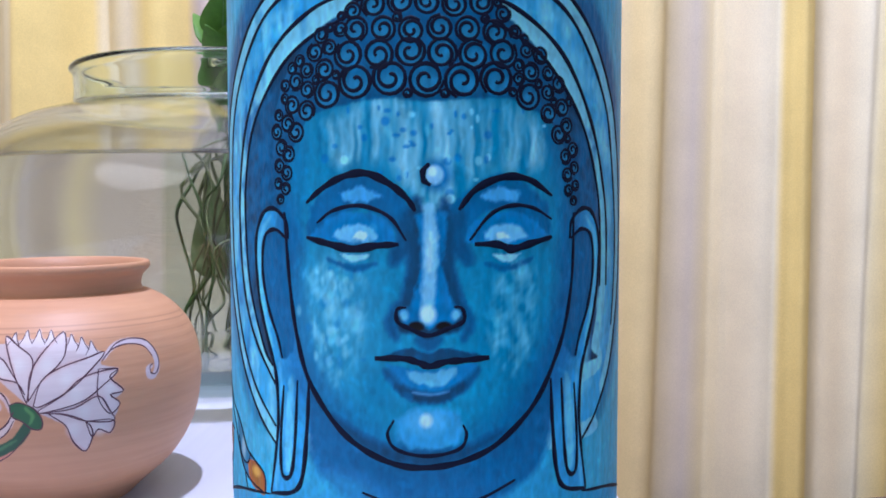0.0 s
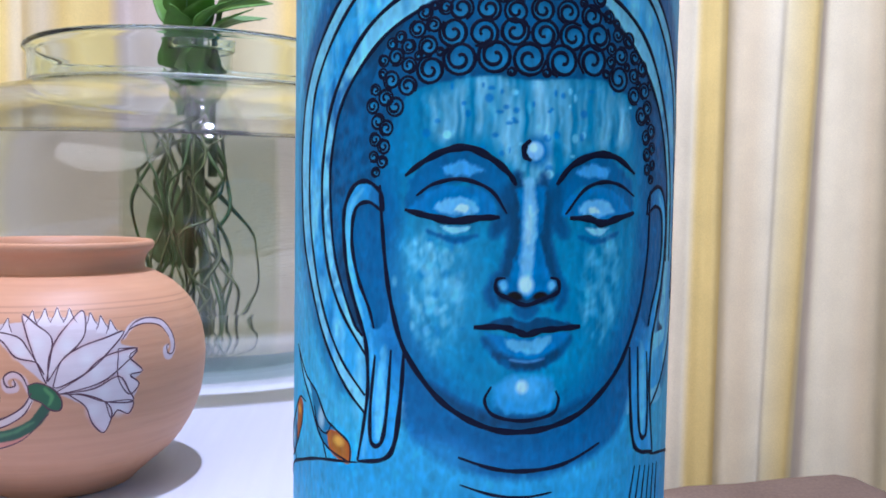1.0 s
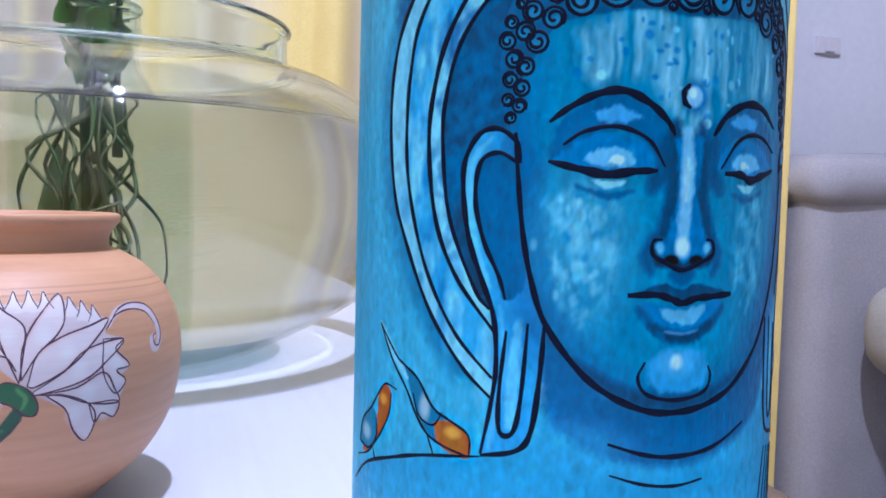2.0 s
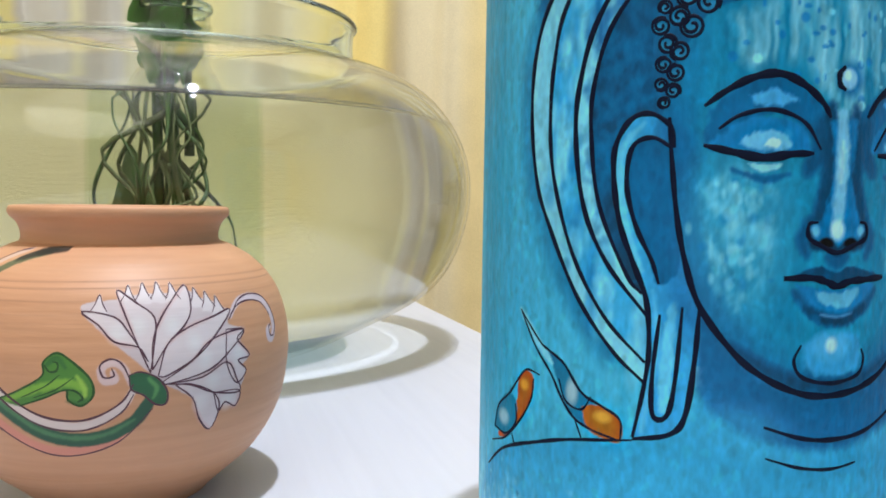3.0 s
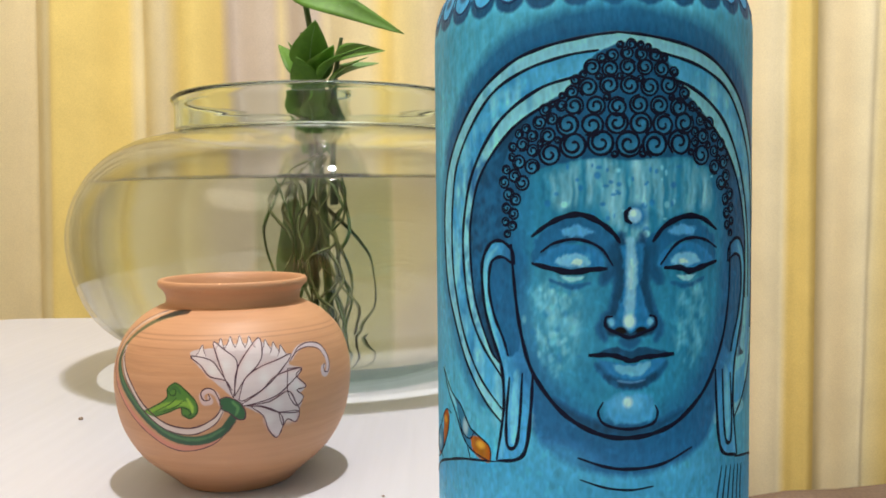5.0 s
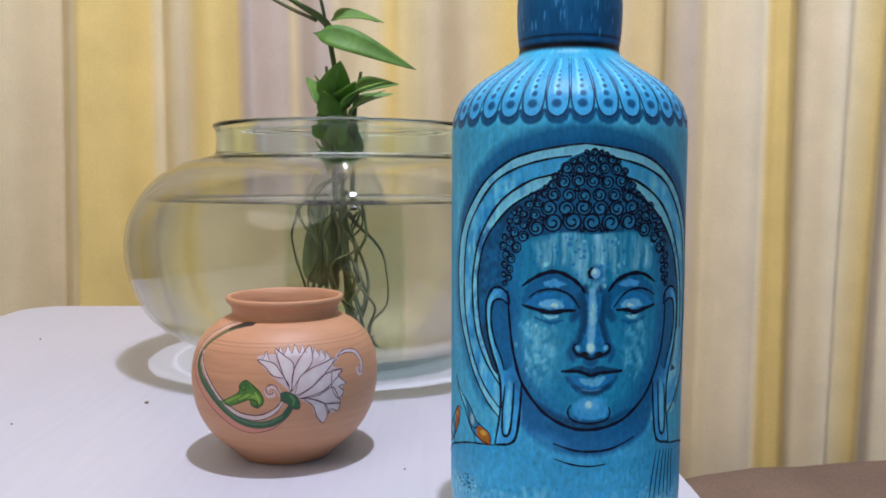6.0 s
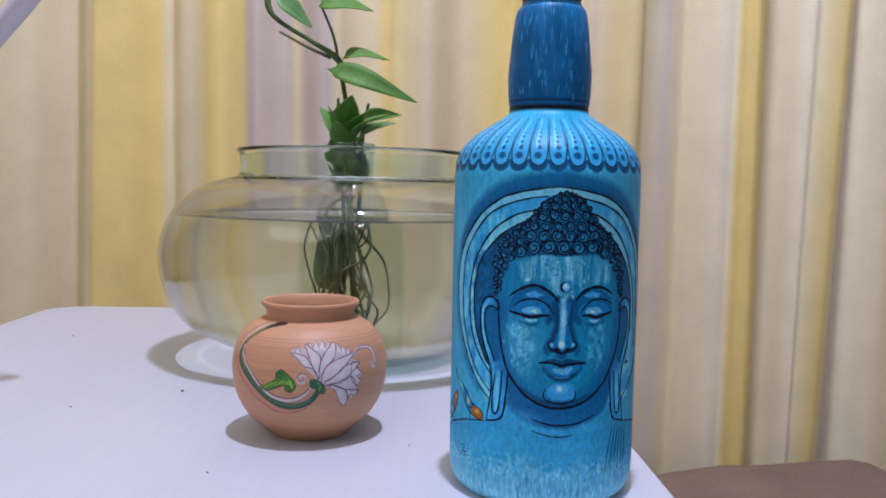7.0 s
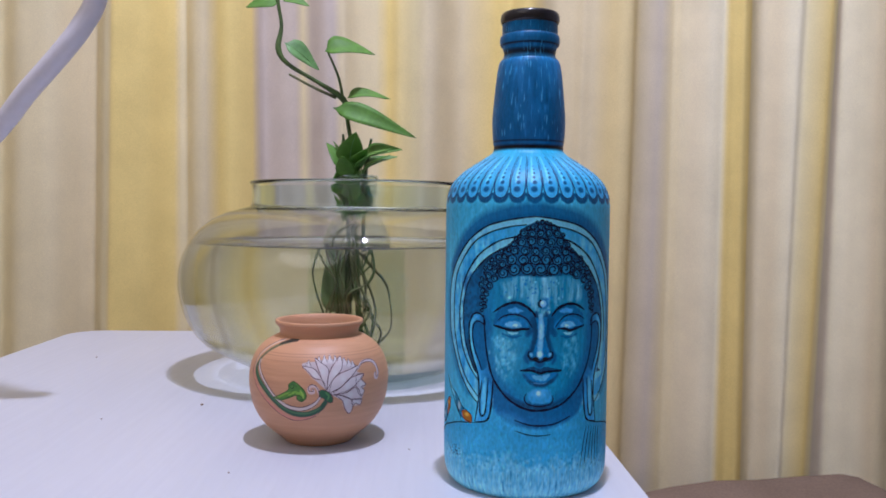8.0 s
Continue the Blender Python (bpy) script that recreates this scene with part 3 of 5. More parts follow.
    # robe and shoulders below the neck
    c.fill([(-66, 22), (-57, 28.0), (-40.3, 32.4), (-30.1, 34.6), (-22, 38), (-18, 48), (1, 42), (20, 48), (24, 38), (33, 34), (60, 28), (60, 8), (0, 6), (-66, 8)], (0.12, 0.45, 0.68), 0.95, 3.0, tint=lambda u, v: 0.82 + 0.18 * value_noise(u, v, 6, 9, 21))
    c.fill([(-21, 56), (-20, 42), (-12, 36), (1, 34), (14, 37), (22, 44), (23, 57), (12, 46), (0, 42), (-12, 46)], (0.02, 0.19, 0.42), 0.8, 3.0)
    for u, v, ru, rv, a in ((-15, 37, 8, 4, 0.5), (-24, 25, 14, 6, 0.5), (6, 24, 14, 5, 0.45), (-44, 22, 12, 6, 0.5), (14, 34.5, 7, 2.2, 0.45), (-6, 33, 6, 1.6, 0.4), (-52, 60, 6, 14, 0.35)):
        c.blob(u, v, ru, rv, (0.20, 0.54, 0.76), a * 0.8, 0.9)
    # worn, sponged foot: pale scumble with a ragged upper border, speckles and upright scrapes
    ragged = 21.5 + 7.0 * (value_noise(U, V, 5, 60, 71) - 0.5) + 6.0 * (value_noise(U, V, 1.3, 1.6, 72) - 0.5)
    sponge = 0.35 + 0.65 * np.clip(value_noise(U, V, 0.9, 1.3, 73) * 0.9 + value_noise(U, V, 0.45, 3.0, 74) * 0.6 - 0.2, 0, 1)
    low = np.clip((ragged - V) / 6.5, 0, 1) * sponge * (0.72 + 0.35 * np.clip((12 - V) / 8, 0, 1))
    c.paint += (np.array((0.56, 0.75, 0.86)) - c.paint) * (0.95 * low)[..., None]
    for k in range(300):
        u, v = rng.uniform(-64, 56), rng.normal(15.5, 3.6)
        c.blob(u, v, rng.uniform(0.15, 0.55), rng.uniform(0.15, 0.5), (0.42, 0.70, 0.84) if k % 3 else (0.03, 0.22, 0.44), rng.uniform(0.15, 0.45), 0.8)
    for k in range(70):
        u, v = rng.uniform(-64, 56), rng.uniform(7, 17)
        c.brush([(u, v), (u + 0.1, v - 2), (u, v - rng.uniform(3, 6))], rng.uniform(0.25, 0.7), (0.05, 0.30, 0.52) if k % 2 else (0.60, 0.78, 0.88), 0.4, 0.3)
    for k in range(26):
        u, v = rng.normal(-44, 3.0), rng.normal(18.5, 1.6)
        c.blob(u, v, rng.uniform(0.25, 0.8), rng.uniform(0.2, 0.4), (0.02, 0.14, 0.30), 0.7, 0.5)
    # ears
    for side in (lambda p: p, mirror):
        c.fill(side(EAR + [(-24.4, 36.0), (-22.2, 39.2), (-20.8, 47.6), (-20.6, 55.9), (-23.0, 62.9), (-24.4, 70.1)]), (0.15, 0.48, 0.76), 1.0, 0.4)
        c.fill(side(EAR_IN + [(-23.6, 62), (-24.6, 70)]), (0.018, 0.20, 0.46), 1.0, 0.8)
        c.fill(side([(-25.4, 55), (-26.3, 45), (-26.2, 39.6), (-25.0, 39.6), (-24.4, 45), (-24.0, 56)]), (0.33, 0.65, 0.84), 0.8, 0.8)
        c.brush(side([(-29.5, 83.6), (-32.6, 80), (-33, 74), (-31.8, 67.5), (-29.4, 61)]), 1.3, (0.32, 0.64, 0.86), 0.7, 0.7)
        c.brush(side([(-27.6, 58), (-26.6, 50), (-28, 41), (-28.8, 36)]), 1.2, (0.30, 0.62, 0.84), 0.6, 0.8)
    # face: mid blue, dark rim, pale streaks where the strokes catch
    c.fill(FACE + HAIRLINE[::-1], (0.040, 0.33, 0.51), 1.0, 0.5)
    inside = lambda u, v: np.clip(value_noise(u, v, 1.3, 9, 31) * 0.8 + value_noise(u, v, 4, 7, 32) * 0.7 - 0.25, 0, 1)
    c.fill(FACE + HAIRLINE[::-1], (0.07, 0.41, 0.60), 0.7, 0.5, tint=inside)
    for line, w, a in ((FACE[1:9], 9, 0.6), (FACE[7:15], 9, 0.6), (FACE[:5], 5, 0.5), (FACE[11:], 5, 0.5), ([(-24, 97), (-25, 90), (-25, 80)], 8, 0.45), ([(25, 96), (27, 90), (27, 78)], 8, 0.5)):
        c.brush(line, w, (0.014, 0.18, 0.40), a * 0.8, 6.0, 0.7)
    pale_streak = lambda u, v: np.clip(value_noise(u + 0.25 * np.sin(v * 0.5), v, 1.9, 22, 41) * 1.1 + value_noise(u + 0.15 * np.sin(v * 1.1), v, 0.6, 8.0, 42) * 0.6 - 0.38, 0, 1)
    c.fill([(-17, 99), (-8, 103), (1, 102.6), (10, 103), (19, 100), (20, 92), (9, 90.5), (1.2, 84), (-2, 88), (-8, 93), (-15, 92)], (0.54, 0.73, 0.84), 0.85, 4.0, tint=pale_streak)
    mottle = lambda u, v: np.clip(value_noise(0.92 * u + 0.39 * v, 0.92 * v - 0.39 * u, 1.5, 2.8, 43) * 1.0 + value_noise(0.8 * u - 0.6 * v, 0.8 * v + 0.6 * u, 0.7, 1.3, 44) * 0.6 + value_noise(u, v, 0.35, 5.0, 45) * 0.3 - 0.6, 0, 1)
    c.blob(-15.5, 68, 6.5, 10.5, (0.34, 0.64, 0.80), 0.38, 1.3)
    c.fill([(-21, 74), (-16, 77), (-10, 73), (-10, 64), (-13, 56), (-18, 58)], (0.44, 0.72, 0.85), 0.62, 3.0, tint=mottle)
    c.fill([(12, 75), (17, 77), (20, 73), (19, 63), (15, 57), (11, 63)], (0.38, 0.68, 0.82), 0.6, 3.0, tint=mottle)
    for k in range(46):
        u, v = rng.normal(-4 if k % 2 else 9, 5.5), rng.uniform(87.5, 101.5)
        c.blob(u, v, *(rng.uniform(0.25, 0.75, 2)), (0.035, 0.30, 0.60) if k % 4 else (0.42, 0.70, 0.82), 0.6, 0.5)
    for u, v in ((-13.4, 93.0), (4.2, 86.6)):
        c.blob(u, v, 0.75, 0.75, (0.45, 0.72, 0.86), 0.95, 0.4)
    for k in range(40):
        u, v = rng.normal(-15, 3.6), rng.uniform(58, 75)
        c.blob(u, v, rng.uniform(0.25, 0.9), rng.uniform(0.3, 1.2), (0.55, 0.78, 0.86) if k % 3 else (0.03, 0.3, 0.58), 0.3, 0.9)
    # brow sockets, lids and eyes
    for s in (lambda p: p, mirror):
        c.fill(s([(-20, 85.5), (-14, 89.6), (-9, 90.2), (-4, 87), (-2, 84), (-3, 79.5), (-8, 84.5), (-14, 84), (-20, 79.5)]), (0.018, 0.21, 0.46), 0.9, 1.4)
        c.fill(s([(-14.5, 87.6), (-10.5, 88.6), (-7.0, 87.2), (-9, 86.2), (-13, 86.2)]), (0.20, 0.50, 0.78), 0.85, 1.0)
        c.brush(s([(-1.2, 86), (-0.9, 80), (-1.4, 74), (-3.4, 69)]), 3.6, (0.008, 0.10, 0.27), 0.85, 2.0)
        c.brush(s([(-3.2, 84), (-3.0, 80), (-5.0, 76.5)]), 3.2, (0.010, 0.13, 0.32), 0.8, 2.0)
        c.fill(s([(-20.4, 80.2), (-16, 83.6), (-10.6, 84.6), (-6, 82.8), (-4.6, 79.6), (-8, 79.2), (-12, 78.6), (-16.5, 79.6)]), (0.05, 0.33, 0.60), 1.0, 0.8)
        c.fill(s([(-15.6, 80.4), (-13.5, 82.2), (-9.2, 82.2), (-8.0, 80.2), (-12, 79.4)]), (0.34, 0.60, 0.82), 0.9, 0.9)
        c.fill(s([(-12.2, 80.2), (-11.0, 81.2), (-9.6, 80.9), (-10.2, 80.0)]), WHITE, 0.85, 0.6)
        c.fill(s([(-14.5, 77.6), (-12, 76.2), (-9.2, 77.4), (-12, 77.4)]), (0.46, 0.70, 0.86), 0.9, 0.5)
        c.brush(s([(-16.5, 76.6), (-12, 75.2), (-8, 76.0)]), 1.0, (0.015, 0.16, 0.40), 0.7, 0.8)
    # nose
    c.fill([(-1.6, 84), (3.6, 84), (2.9, 76), (4.6, 68.5), (2.8, 66), (-0.6, 66), (-2.2, 68.5), (-0.6, 76)], (0.055, 0.33, 0.60), 0.9, 1.2)
    c.brush([(0.6, 85), (1.0, 79), (0.7, 73), (0.4, 68)], 2.4, (0.40, 0.62, 0.82), 0.9, 1.0, 0.7)
    c.brush([(0.9, 81), (0.8, 75)], 1.0, (0.66, 0.76, 0.88), 0.6, 0.8)
    c.blob(0.5, 67.7, 1.3, 1.5, WHITE, 0.9, 0.7)
    for s in (-1, 1):
        u = 0.9 + s * 4.0
        c.blob(u, 67.0, 1.9, 1.9, (0.03, 0.27, 0.52), 1.0, 0.5)
        c.blob(u + 0.3 * s, 67.6, 0.8, 0.9, (0.33, 0.60, 0.80), 0.8, 0.7)
    c.brush([(-4.6, 67.4), (-3.4, 65.4), (-1.0, 65.2), (0.6, 64.4), (2.4, 65.2), (4.8, 65.4), (6.4, 67.2)], 1.8, (0.010, 0.09, 0.22), 0.85, 0.9)
    for s in (-1, 1):
        c.blob(0.9 + s * 2.3, 65.8, 1.3, 0.8, (0.004, 0.02, 0.07), 1.0, 0.5)
        c.brush([(0.9 + s * 5.4, 69.4), (0.9 + s * 6.6, 66.4), (0.9 + s * 5.6, 63.8)], 1.8, (0.010, 0.12, 0.32), 0.7, 1.6)
    c.brush([(-1.2, 63.6), (0.6, 62.6), (2.4, 63.6)], 2.0, (0.012, 0.13, 0.34), 0.7, 1.6)
    # lips, chin and shadow lines of the painting
    c.fill([(-8.1, 60.3), (-2.7, 62.2), (0.6, 61.3), (3.9, 62.2), (10.6, 60.3), (4, 59.6), (0.9, 59.0), (-3.5, 60.0)], (0.014, 0.13, 0.31), 1.0, 0.5)
    c.fill([(-6.4, 59.6), (0.8, 58.6), (8.6, 59.6), (6.0, 55.8), (0.9, 54.2), (-4.0, 55.6)], (0.05, 0.32, 0.58), 1.0, 0.6)
    c.fill([(-3.2, 58.6), (0.8, 58.2), (5.2, 58.9), (3.8, 56.4), (0.6, 56.0), (-2.2, 56.8)], (0.34, 0.60, 0.76), 0.7, 0.8)
    c.brush([(-4.6, 55.8), (-1, 54.2), (3.2, 54.2), (6.4, 56)], 2.0, (0.007, 0.085, 0.26), 0.9, 1.2)
    c.brush([(-6.6, 58.4), (-4.6, 56.0), (-2.6, 54.6)], 1.6, (0.010, 0.12, 0.32), 0.7, 1.2)
    c.brush([(8.8, 58.4), (6.8, 56.0), (4.6, 54.6)], 1.6, (0.010, 0.12, 0.32), 0.7, 1.2)
    c.brush([(-2, 54.9), (1, 54.5), (4, 55)], 0.5, (0.33, 0.58, 0.80), 0.6, 0.5)
    c.fill([(-4.8, 50.2), (-2, 52.2), (1, 52.0), (4.2, 52.2), (6.2, 50), (5.6, 46.6), (0.6, 45.4), (-4.0, 46.6)], (0.16, 0.47, 0.74), 0.75, 1.6)
    c.blob(0.3, 50.0, 2.6, 1.9, (0.36, 0.62, 0.84), 0.55, 1.2)
    c.blob(0.2, 50.2, 1.0, 1.1, WHITE, 0.9, 0.8)
    c.brush([(-16, 50.2), (-10.5, 46.6), (-4.6, 44.2), (1, 43.8), (7, 44.9), (13, 47.6)], 2.4, (0.008, 0.09, 0.27), 0.75, 1.8)
    # hair ground and the lit inside of each curl
    c.fill(HAIRLINE + [(26, 104), (20, 111), (13, 117.5), (10, 122.2), (6.8, 125.6), (0.5, 127.2), (-6, 125.2), (-9.6, 121.6), (-13.2, 117.2), (-20, 113), (-26, 106), (-28.4, 96)], (0.030, 0.225, 0.42), 1.0, 0.5)
    c.brush([(u, v + 0.3) for u, v in HAIRLINE[3:-2]], 1.7, (0.022, 0.22, 0.40), 0.9, 0.6)
    for u, v, r in all_curls():
        c.blob(u, v, r * 1.0, r * 1.0, (0.048, 0.285, 0.48), 1.0, 0.2)
        c.blob(u + 0.1 * r, v - 0.3 * r, r * 0.75, r * 0.55, (0.14, 0.43, 0.64), 0.4, 0.8)
    c.blob(2.0, 90.4, 2.4, 2.5, (0.03, 0.27, 0.54), 0.8, 0.7)
    c.blob(1.6, 90.5, 1.5, 1.6, (0.42, 0.60, 0.80), 1.0, 0.35)
    c.blob(1.3, 91.0, 0.7, 0.8, WHITE, 0.8, 0.7)
    # two small tail-up birds as plain shapes in ochre and teal beside the shoulder
    for pts, colour in (([(-52.8, 40.6), (-50.8, 42.6), (-48.8, 41.4), (-49.4, 37.8), (-52.2, 33.6), (-56.5, 29.6), (-59.6, 29.4), (-56.6, 32.2), (-53.6, 36)], (0.62, 0.22, 0.015)), ([(-61, 30.5), (-59.5, 35), (-56, 37.6), (-53.4, 36.5), (-53.6, 33), (-56.5, 30)], (0.05, 0.33, 0.48)), ([(-45.6, 47), (-42.2, 45), (-39, 41.2), (-36.4, 38.8), (-37, 35.6), (-40, 36.6), (-42.4, 39.6)], (0.05, 0.33, 0.50)), ([(-38.8, 38.6), (-35.4, 39.2), (-32.2, 37.4), (-32.0, 34.0), (-34.4, 33.8), (-37.6, 35.2)], (0.66, 0.25, 0.015))):
        c.fill(pts, colour, 1.0, 0.3)
    c.brush([(-52.4, 52.9), (-48.5, 48.6), (-44.8, 44.8)], 1.6, (0.40, 0.66, 0.80), 0.9, 0.4)
    # dabbed brush marks over everything below the neck
    for k in range(1500):
        u, v = rng.uniform(-58, 52), rng.uniform(10, 121)
        i, j = min(np.searchsorted(c.us, u), len(c.us) - 1), min(np.searchsorted(c.vs, v), len(c.vs) - 1)
        here = c.paint[j, i] * (1.4 if k % 2 else 0.68)
        turn, size = rng.normal(1.57, 0.75), rng.uniform(0.6, 2.0)
        c.brush([(u, v), (u + 0.5 * size * math.cos(turn) + 0.2, v + 0.5 * size * math.sin(turn)), (u + size * math.cos(turn), v + size * math.sin(turn))], rng.uniform(0.4, 1.4), np.clip(here, 0, 0.8), 0.18, 0.4)
    weave = value_noise(U, V, 0.9, 2.4, 61) * 0.5 + value_noise(U, V, 0.45, 1.1, 62) * 0.5
    c.paint *= (1 + 0.2 * (weave - 0.5))[..., None]
    # wet edges: each patch a little stronger along its border
    soft = c.paint.copy()
    for axis in (0, 1):
        for _ in range(2):
            soft = sum(np.roll(soft, k, axis) for k in range(-5, 6)) / 11
    c.paint += 0.45 * (c.paint - soft)
    c.paint[:] = np.clip(c.paint, 0.002, 0.85) ** 1.48 * np.array((0.74, 1.27, 1.30))
    c.paint[..., 1] = np.maximum(c.paint[..., 1], 0.40 * c.paint[..., 2])
    for u, v, ru, rv, colour in ((-57.5, 33.0, 1.6, 1.3, (0.36, 0.66, 0.78)), (-40.6, 40.6, 1.0, 2.0, (0.40, 0.68, 0.78)), (-51.2, 40.0, 1.0, 0.9, (0.82, 0.42, 0.03)), (-35.0, 37.4, 1.4, 0.9, (0.86, 0.50, 0.05))):
        c.blob(u, v, ru, rv, colour, 0.85, 0.8)


def hair_curls():
    out = [(u0 + k * du, v + 0.25 * math.sin(2.1 * k + v), r) for u0, du, n, v, r in CURL_ROWS for k in range(n)]
    out = [(u, v, r * 1.05) for u, v, r in out]
    return out + SIDE_CURLS + [(1.4 - u, v - 0.3, r * 0.95) for u, v, r in SIDE_CURLS] + [(0.8, 126.8, 1.1)]


@functools.cache
def all_curls():
    """The large curls, then small ones wherever the hair still shows between them."""
    out = hair_curls()
    edge = spline(HAIR, 6)
    a, b = edge, np.roll(edge, -1, 0)
    e = b - a
    spots = [(u, v) for v in np.arange(86.0, 127.0, 0.55) for u in np.arange(-28.0, 29.0, 0.55)]
    room = {}
    for u, v in spots:
        cross = ((a[:, 1] > v) != (b[:, 1] > v)) & (u < e[:, 0] * (v - a[:, 1]) / np.where(e[:, 1] == 0, 1e-9, e[:, 1]) + a[:, 0])
        t = np.clip(((u - a[:, 0]) * e[:, 0] + (v - a[:, 1]) * e[:, 1]) / np.maximum((e * e).sum(1), 1e-9), 0, 1)
        room[u, v] = np.hypot(u - a[:, 0] - t * e[:, 0], v - a[:, 1] - t * e[:, 1]).min() if cross.sum() % 2 else 0
    for small in (1.35, 1.05, 0.75):
        for u, v in spots:
            if room[u, v] > 0.55 * small and all(math.hypot(u - p, v - q) > r + 0.82 * small for p, q, r in out):
                out.append((float(u), float(v), small))
    return out


ink = inker(BOTTLE_PROFILE + NECK_PROFILE[1:], BODY_R, bottle, LINE_PAINT)
petal_ink = inker(BOTTLE_PROFILE + NECK_PROFILE[1:], BODY_R, bottle, PETAL_PAINT)
for line, w, gap in ((HALO, 0.8, 5.2), (HALO_B, 0.75, 3.6), (HALO_C, 0.85, 2.0), (HALO_D, 0.7, 0.7)):
    ink("painted_halo_line", line, w)
    ink("painted_halo_line", halo_right(line if line is HALO else line[2:], gap), w)
ink("painted_face_outline", FACE, 0.95)
for side in (lambda p: p, mirror):
    for name, line, w in (("painted_ear_line", EAR, 0.85), ("painted_ear_line", EAR_IN, 0.75), ("painted_ear_line", LOBE, 0.75), ("painted_ear_line", LOBE_OUT, 0.85)):
        ink(name, side(line), w)
ink("painted_brow", [(-20.8, 86.0), (-17.5, 88.4), (-13.6, 90.3), (-9.7, 90.8), (-5.8, 89.1), (-2.9, 86.7), (-1.5, 84.6)], 1.15, 0.2)
ink("painted_brow", [(5.6, 84.8), (8.5, 88.2), (13.3, 90.2), (18.1, 89.8), (22.8, 87.2)], 1.15, 0.2)
ink("painted_lid_line", [(-18.7, 82.6), (-15.5, 84.7), (-10.6, 85.5), (-5.8, 83.7), (-3.0, 79.8)], 0.65, 0.2)
ink("painted_lid_line", [(7.4, 79.8), (10.9, 84.0), (14.7, 85.5), (18.9, 85.1), (22.8, 83.2)], 0.65, 0.2)
ink("painted_lash_line", [(-20.8, 80.2), (-16.5, 79.2), (-12.1, 78.4), (-7.7, 79.0), (-4.2, 79.2)], 1.25, 0.15)
ink("painted_lash_line", [(8.2, 79.2), (12.2, 79.1), (14.8, 78.3), (18.3, 79.1), (22.9, 80.2)], 1.25, 0.15)
ink("painted_mouth_line", [(-8.3, 60.4), (-3.7, 60.5), (-1.2, 59.9), (0.8, 59.2), (3.4, 59.9), (6.6, 60.1), (10.8, 60.4)], 1.05, 0.6)
ink("painted_chin_line", [(-5.1, 50.3), (-6.2, 47.8), (-4.6, 45.3), (0.4, 44.3), (5.6, 45.3), (6.9, 47.6), (6.3, 49.4)], 0.6, 0.2)
ink("painted_nose_line", [(-3.0, 68.9), (-4.5, 68.6), (-4.5, 66.6), (-2.6, 65.5), (0.5, 64.3), (3.8, 65.4), (6.4, 66.6), (6.2, 68.6), (4.8, 69.0)], 0.7, 0.2)
ink("painted_brow_dot", [(0.8, 92.3), (-0.2, 91.2), (-0.1, 89.6), (1.0, 88.8)], 0.9, 0.2)
ink("painted_neck_line", [(-10.6, 37.8), (-4.5, 36.0), (1.0, 35.5), (8.0, 36.3), (15.6, 39.3)], 0.7, 0.2)
ink("painted_neck_line", [(-10.2, 33.0), (-4.5, 31.4), (1.0, 30.9), (6.0, 31.5)], 0.5, 0.2)
ink("painted_shoulder_line", [(-64.0, 22.6), (-57.2, 27.4), (-47.7, 30.8), (-40.3, 32.8), (-30.1, 34.4)], 0.6, 0.2)
ink("painted_shoulder_line", [(31.0, 34.4), (42.0, 32.4), (55.0, 28.5)], 0.6, 0.2)
for k in range(6):
    ink("painted_robe_line", [(25.4 + 1.9 * k, 33.4 - 0.3 * k), (23.6 + 2.2 * k, 25.5), (21.8 + 2.6 * k, 15.0 + 1.2 * (k % 3))], 0.45, 0.2)
for u, v, r in all_curls():
    turn, way = 2.4 * math.sin(u * 3.1 + v), 1 if math.sin(u * 5.3 + v * 1.7) > -0.2 else -1
    spiral = []
    for i in range(17):
        t = i / 16
        q = r * (1.02 - 0.16 * t / 0.45 if t < 0.45 else 0.86 - 0.70 * (t - 0.45) / 0.55)
        spiral.append((u + q * math.cos(turn + way * 12.4 * t), v + q * math.sin(turn + way * 12.4 * t)))
    ink("painted_curl", spiral, 0.29 + 0.115 * r, 0.7, 2)
for k in range(-9, 9):
    u = k * LOBE_W + 5.0
    petal_ink("painted_petal", [(u - 3.35, 157.0), (u - 3.5, 148.5), (u - 3.6, 143.0), (u - 2.6, 138.9), (u, 137.4), (u + 2.6, 138.9), (u + 3.6, 143.0), (u + 3.5, 148.5), (u + 3.35, 157.0)], 0.55, 0.3, 5)
for line, w in (([(-47.2, 42.3), (-50.6, 42.7), (-52.9, 40.6), (-55.6, 37.6), (-59.5, 34.6), (-61.0, 30.4)], 0.4), ([(-48.8, 41.4), (-49.4, 37.8), (-52.2, 33.6), (-56.5, 29.6), (-62.0, 27.6)], 0.4), ([(-53.6, 36.2), (-53.4, 33.0), (-56.5, 30.2), (-60.8, 30.4)], 0.4), ([(-54.6, 30.6), (-53.6, 28.5)], 0.3), ([(-52.4, 52.9), (-47.4, 48.0), (-45.4, 46.8), (-42.2, 45.0), (-38.8, 40.8), (-35.4, 39.2), (-32.2, 37.4), (-32.0, 34.0)], 0.45), ([(-52.4, 52.9), (-48.6, 47.2), (-44.9, 43.0), (-42.4, 39.0), (-40.0, 36.4), (-36.8, 35.0), (-32.0, 34.0)], 0.45), ([(-43.2, 42.4), (-41.8, 39.0), (-38.8, 38.0), (-37.0, 40.4)], 0.35), ([(-40.0, 36.4), (-38.6, 33.2)], 0.3)):
    ink("painted_garden_line", line, w, 0.3)

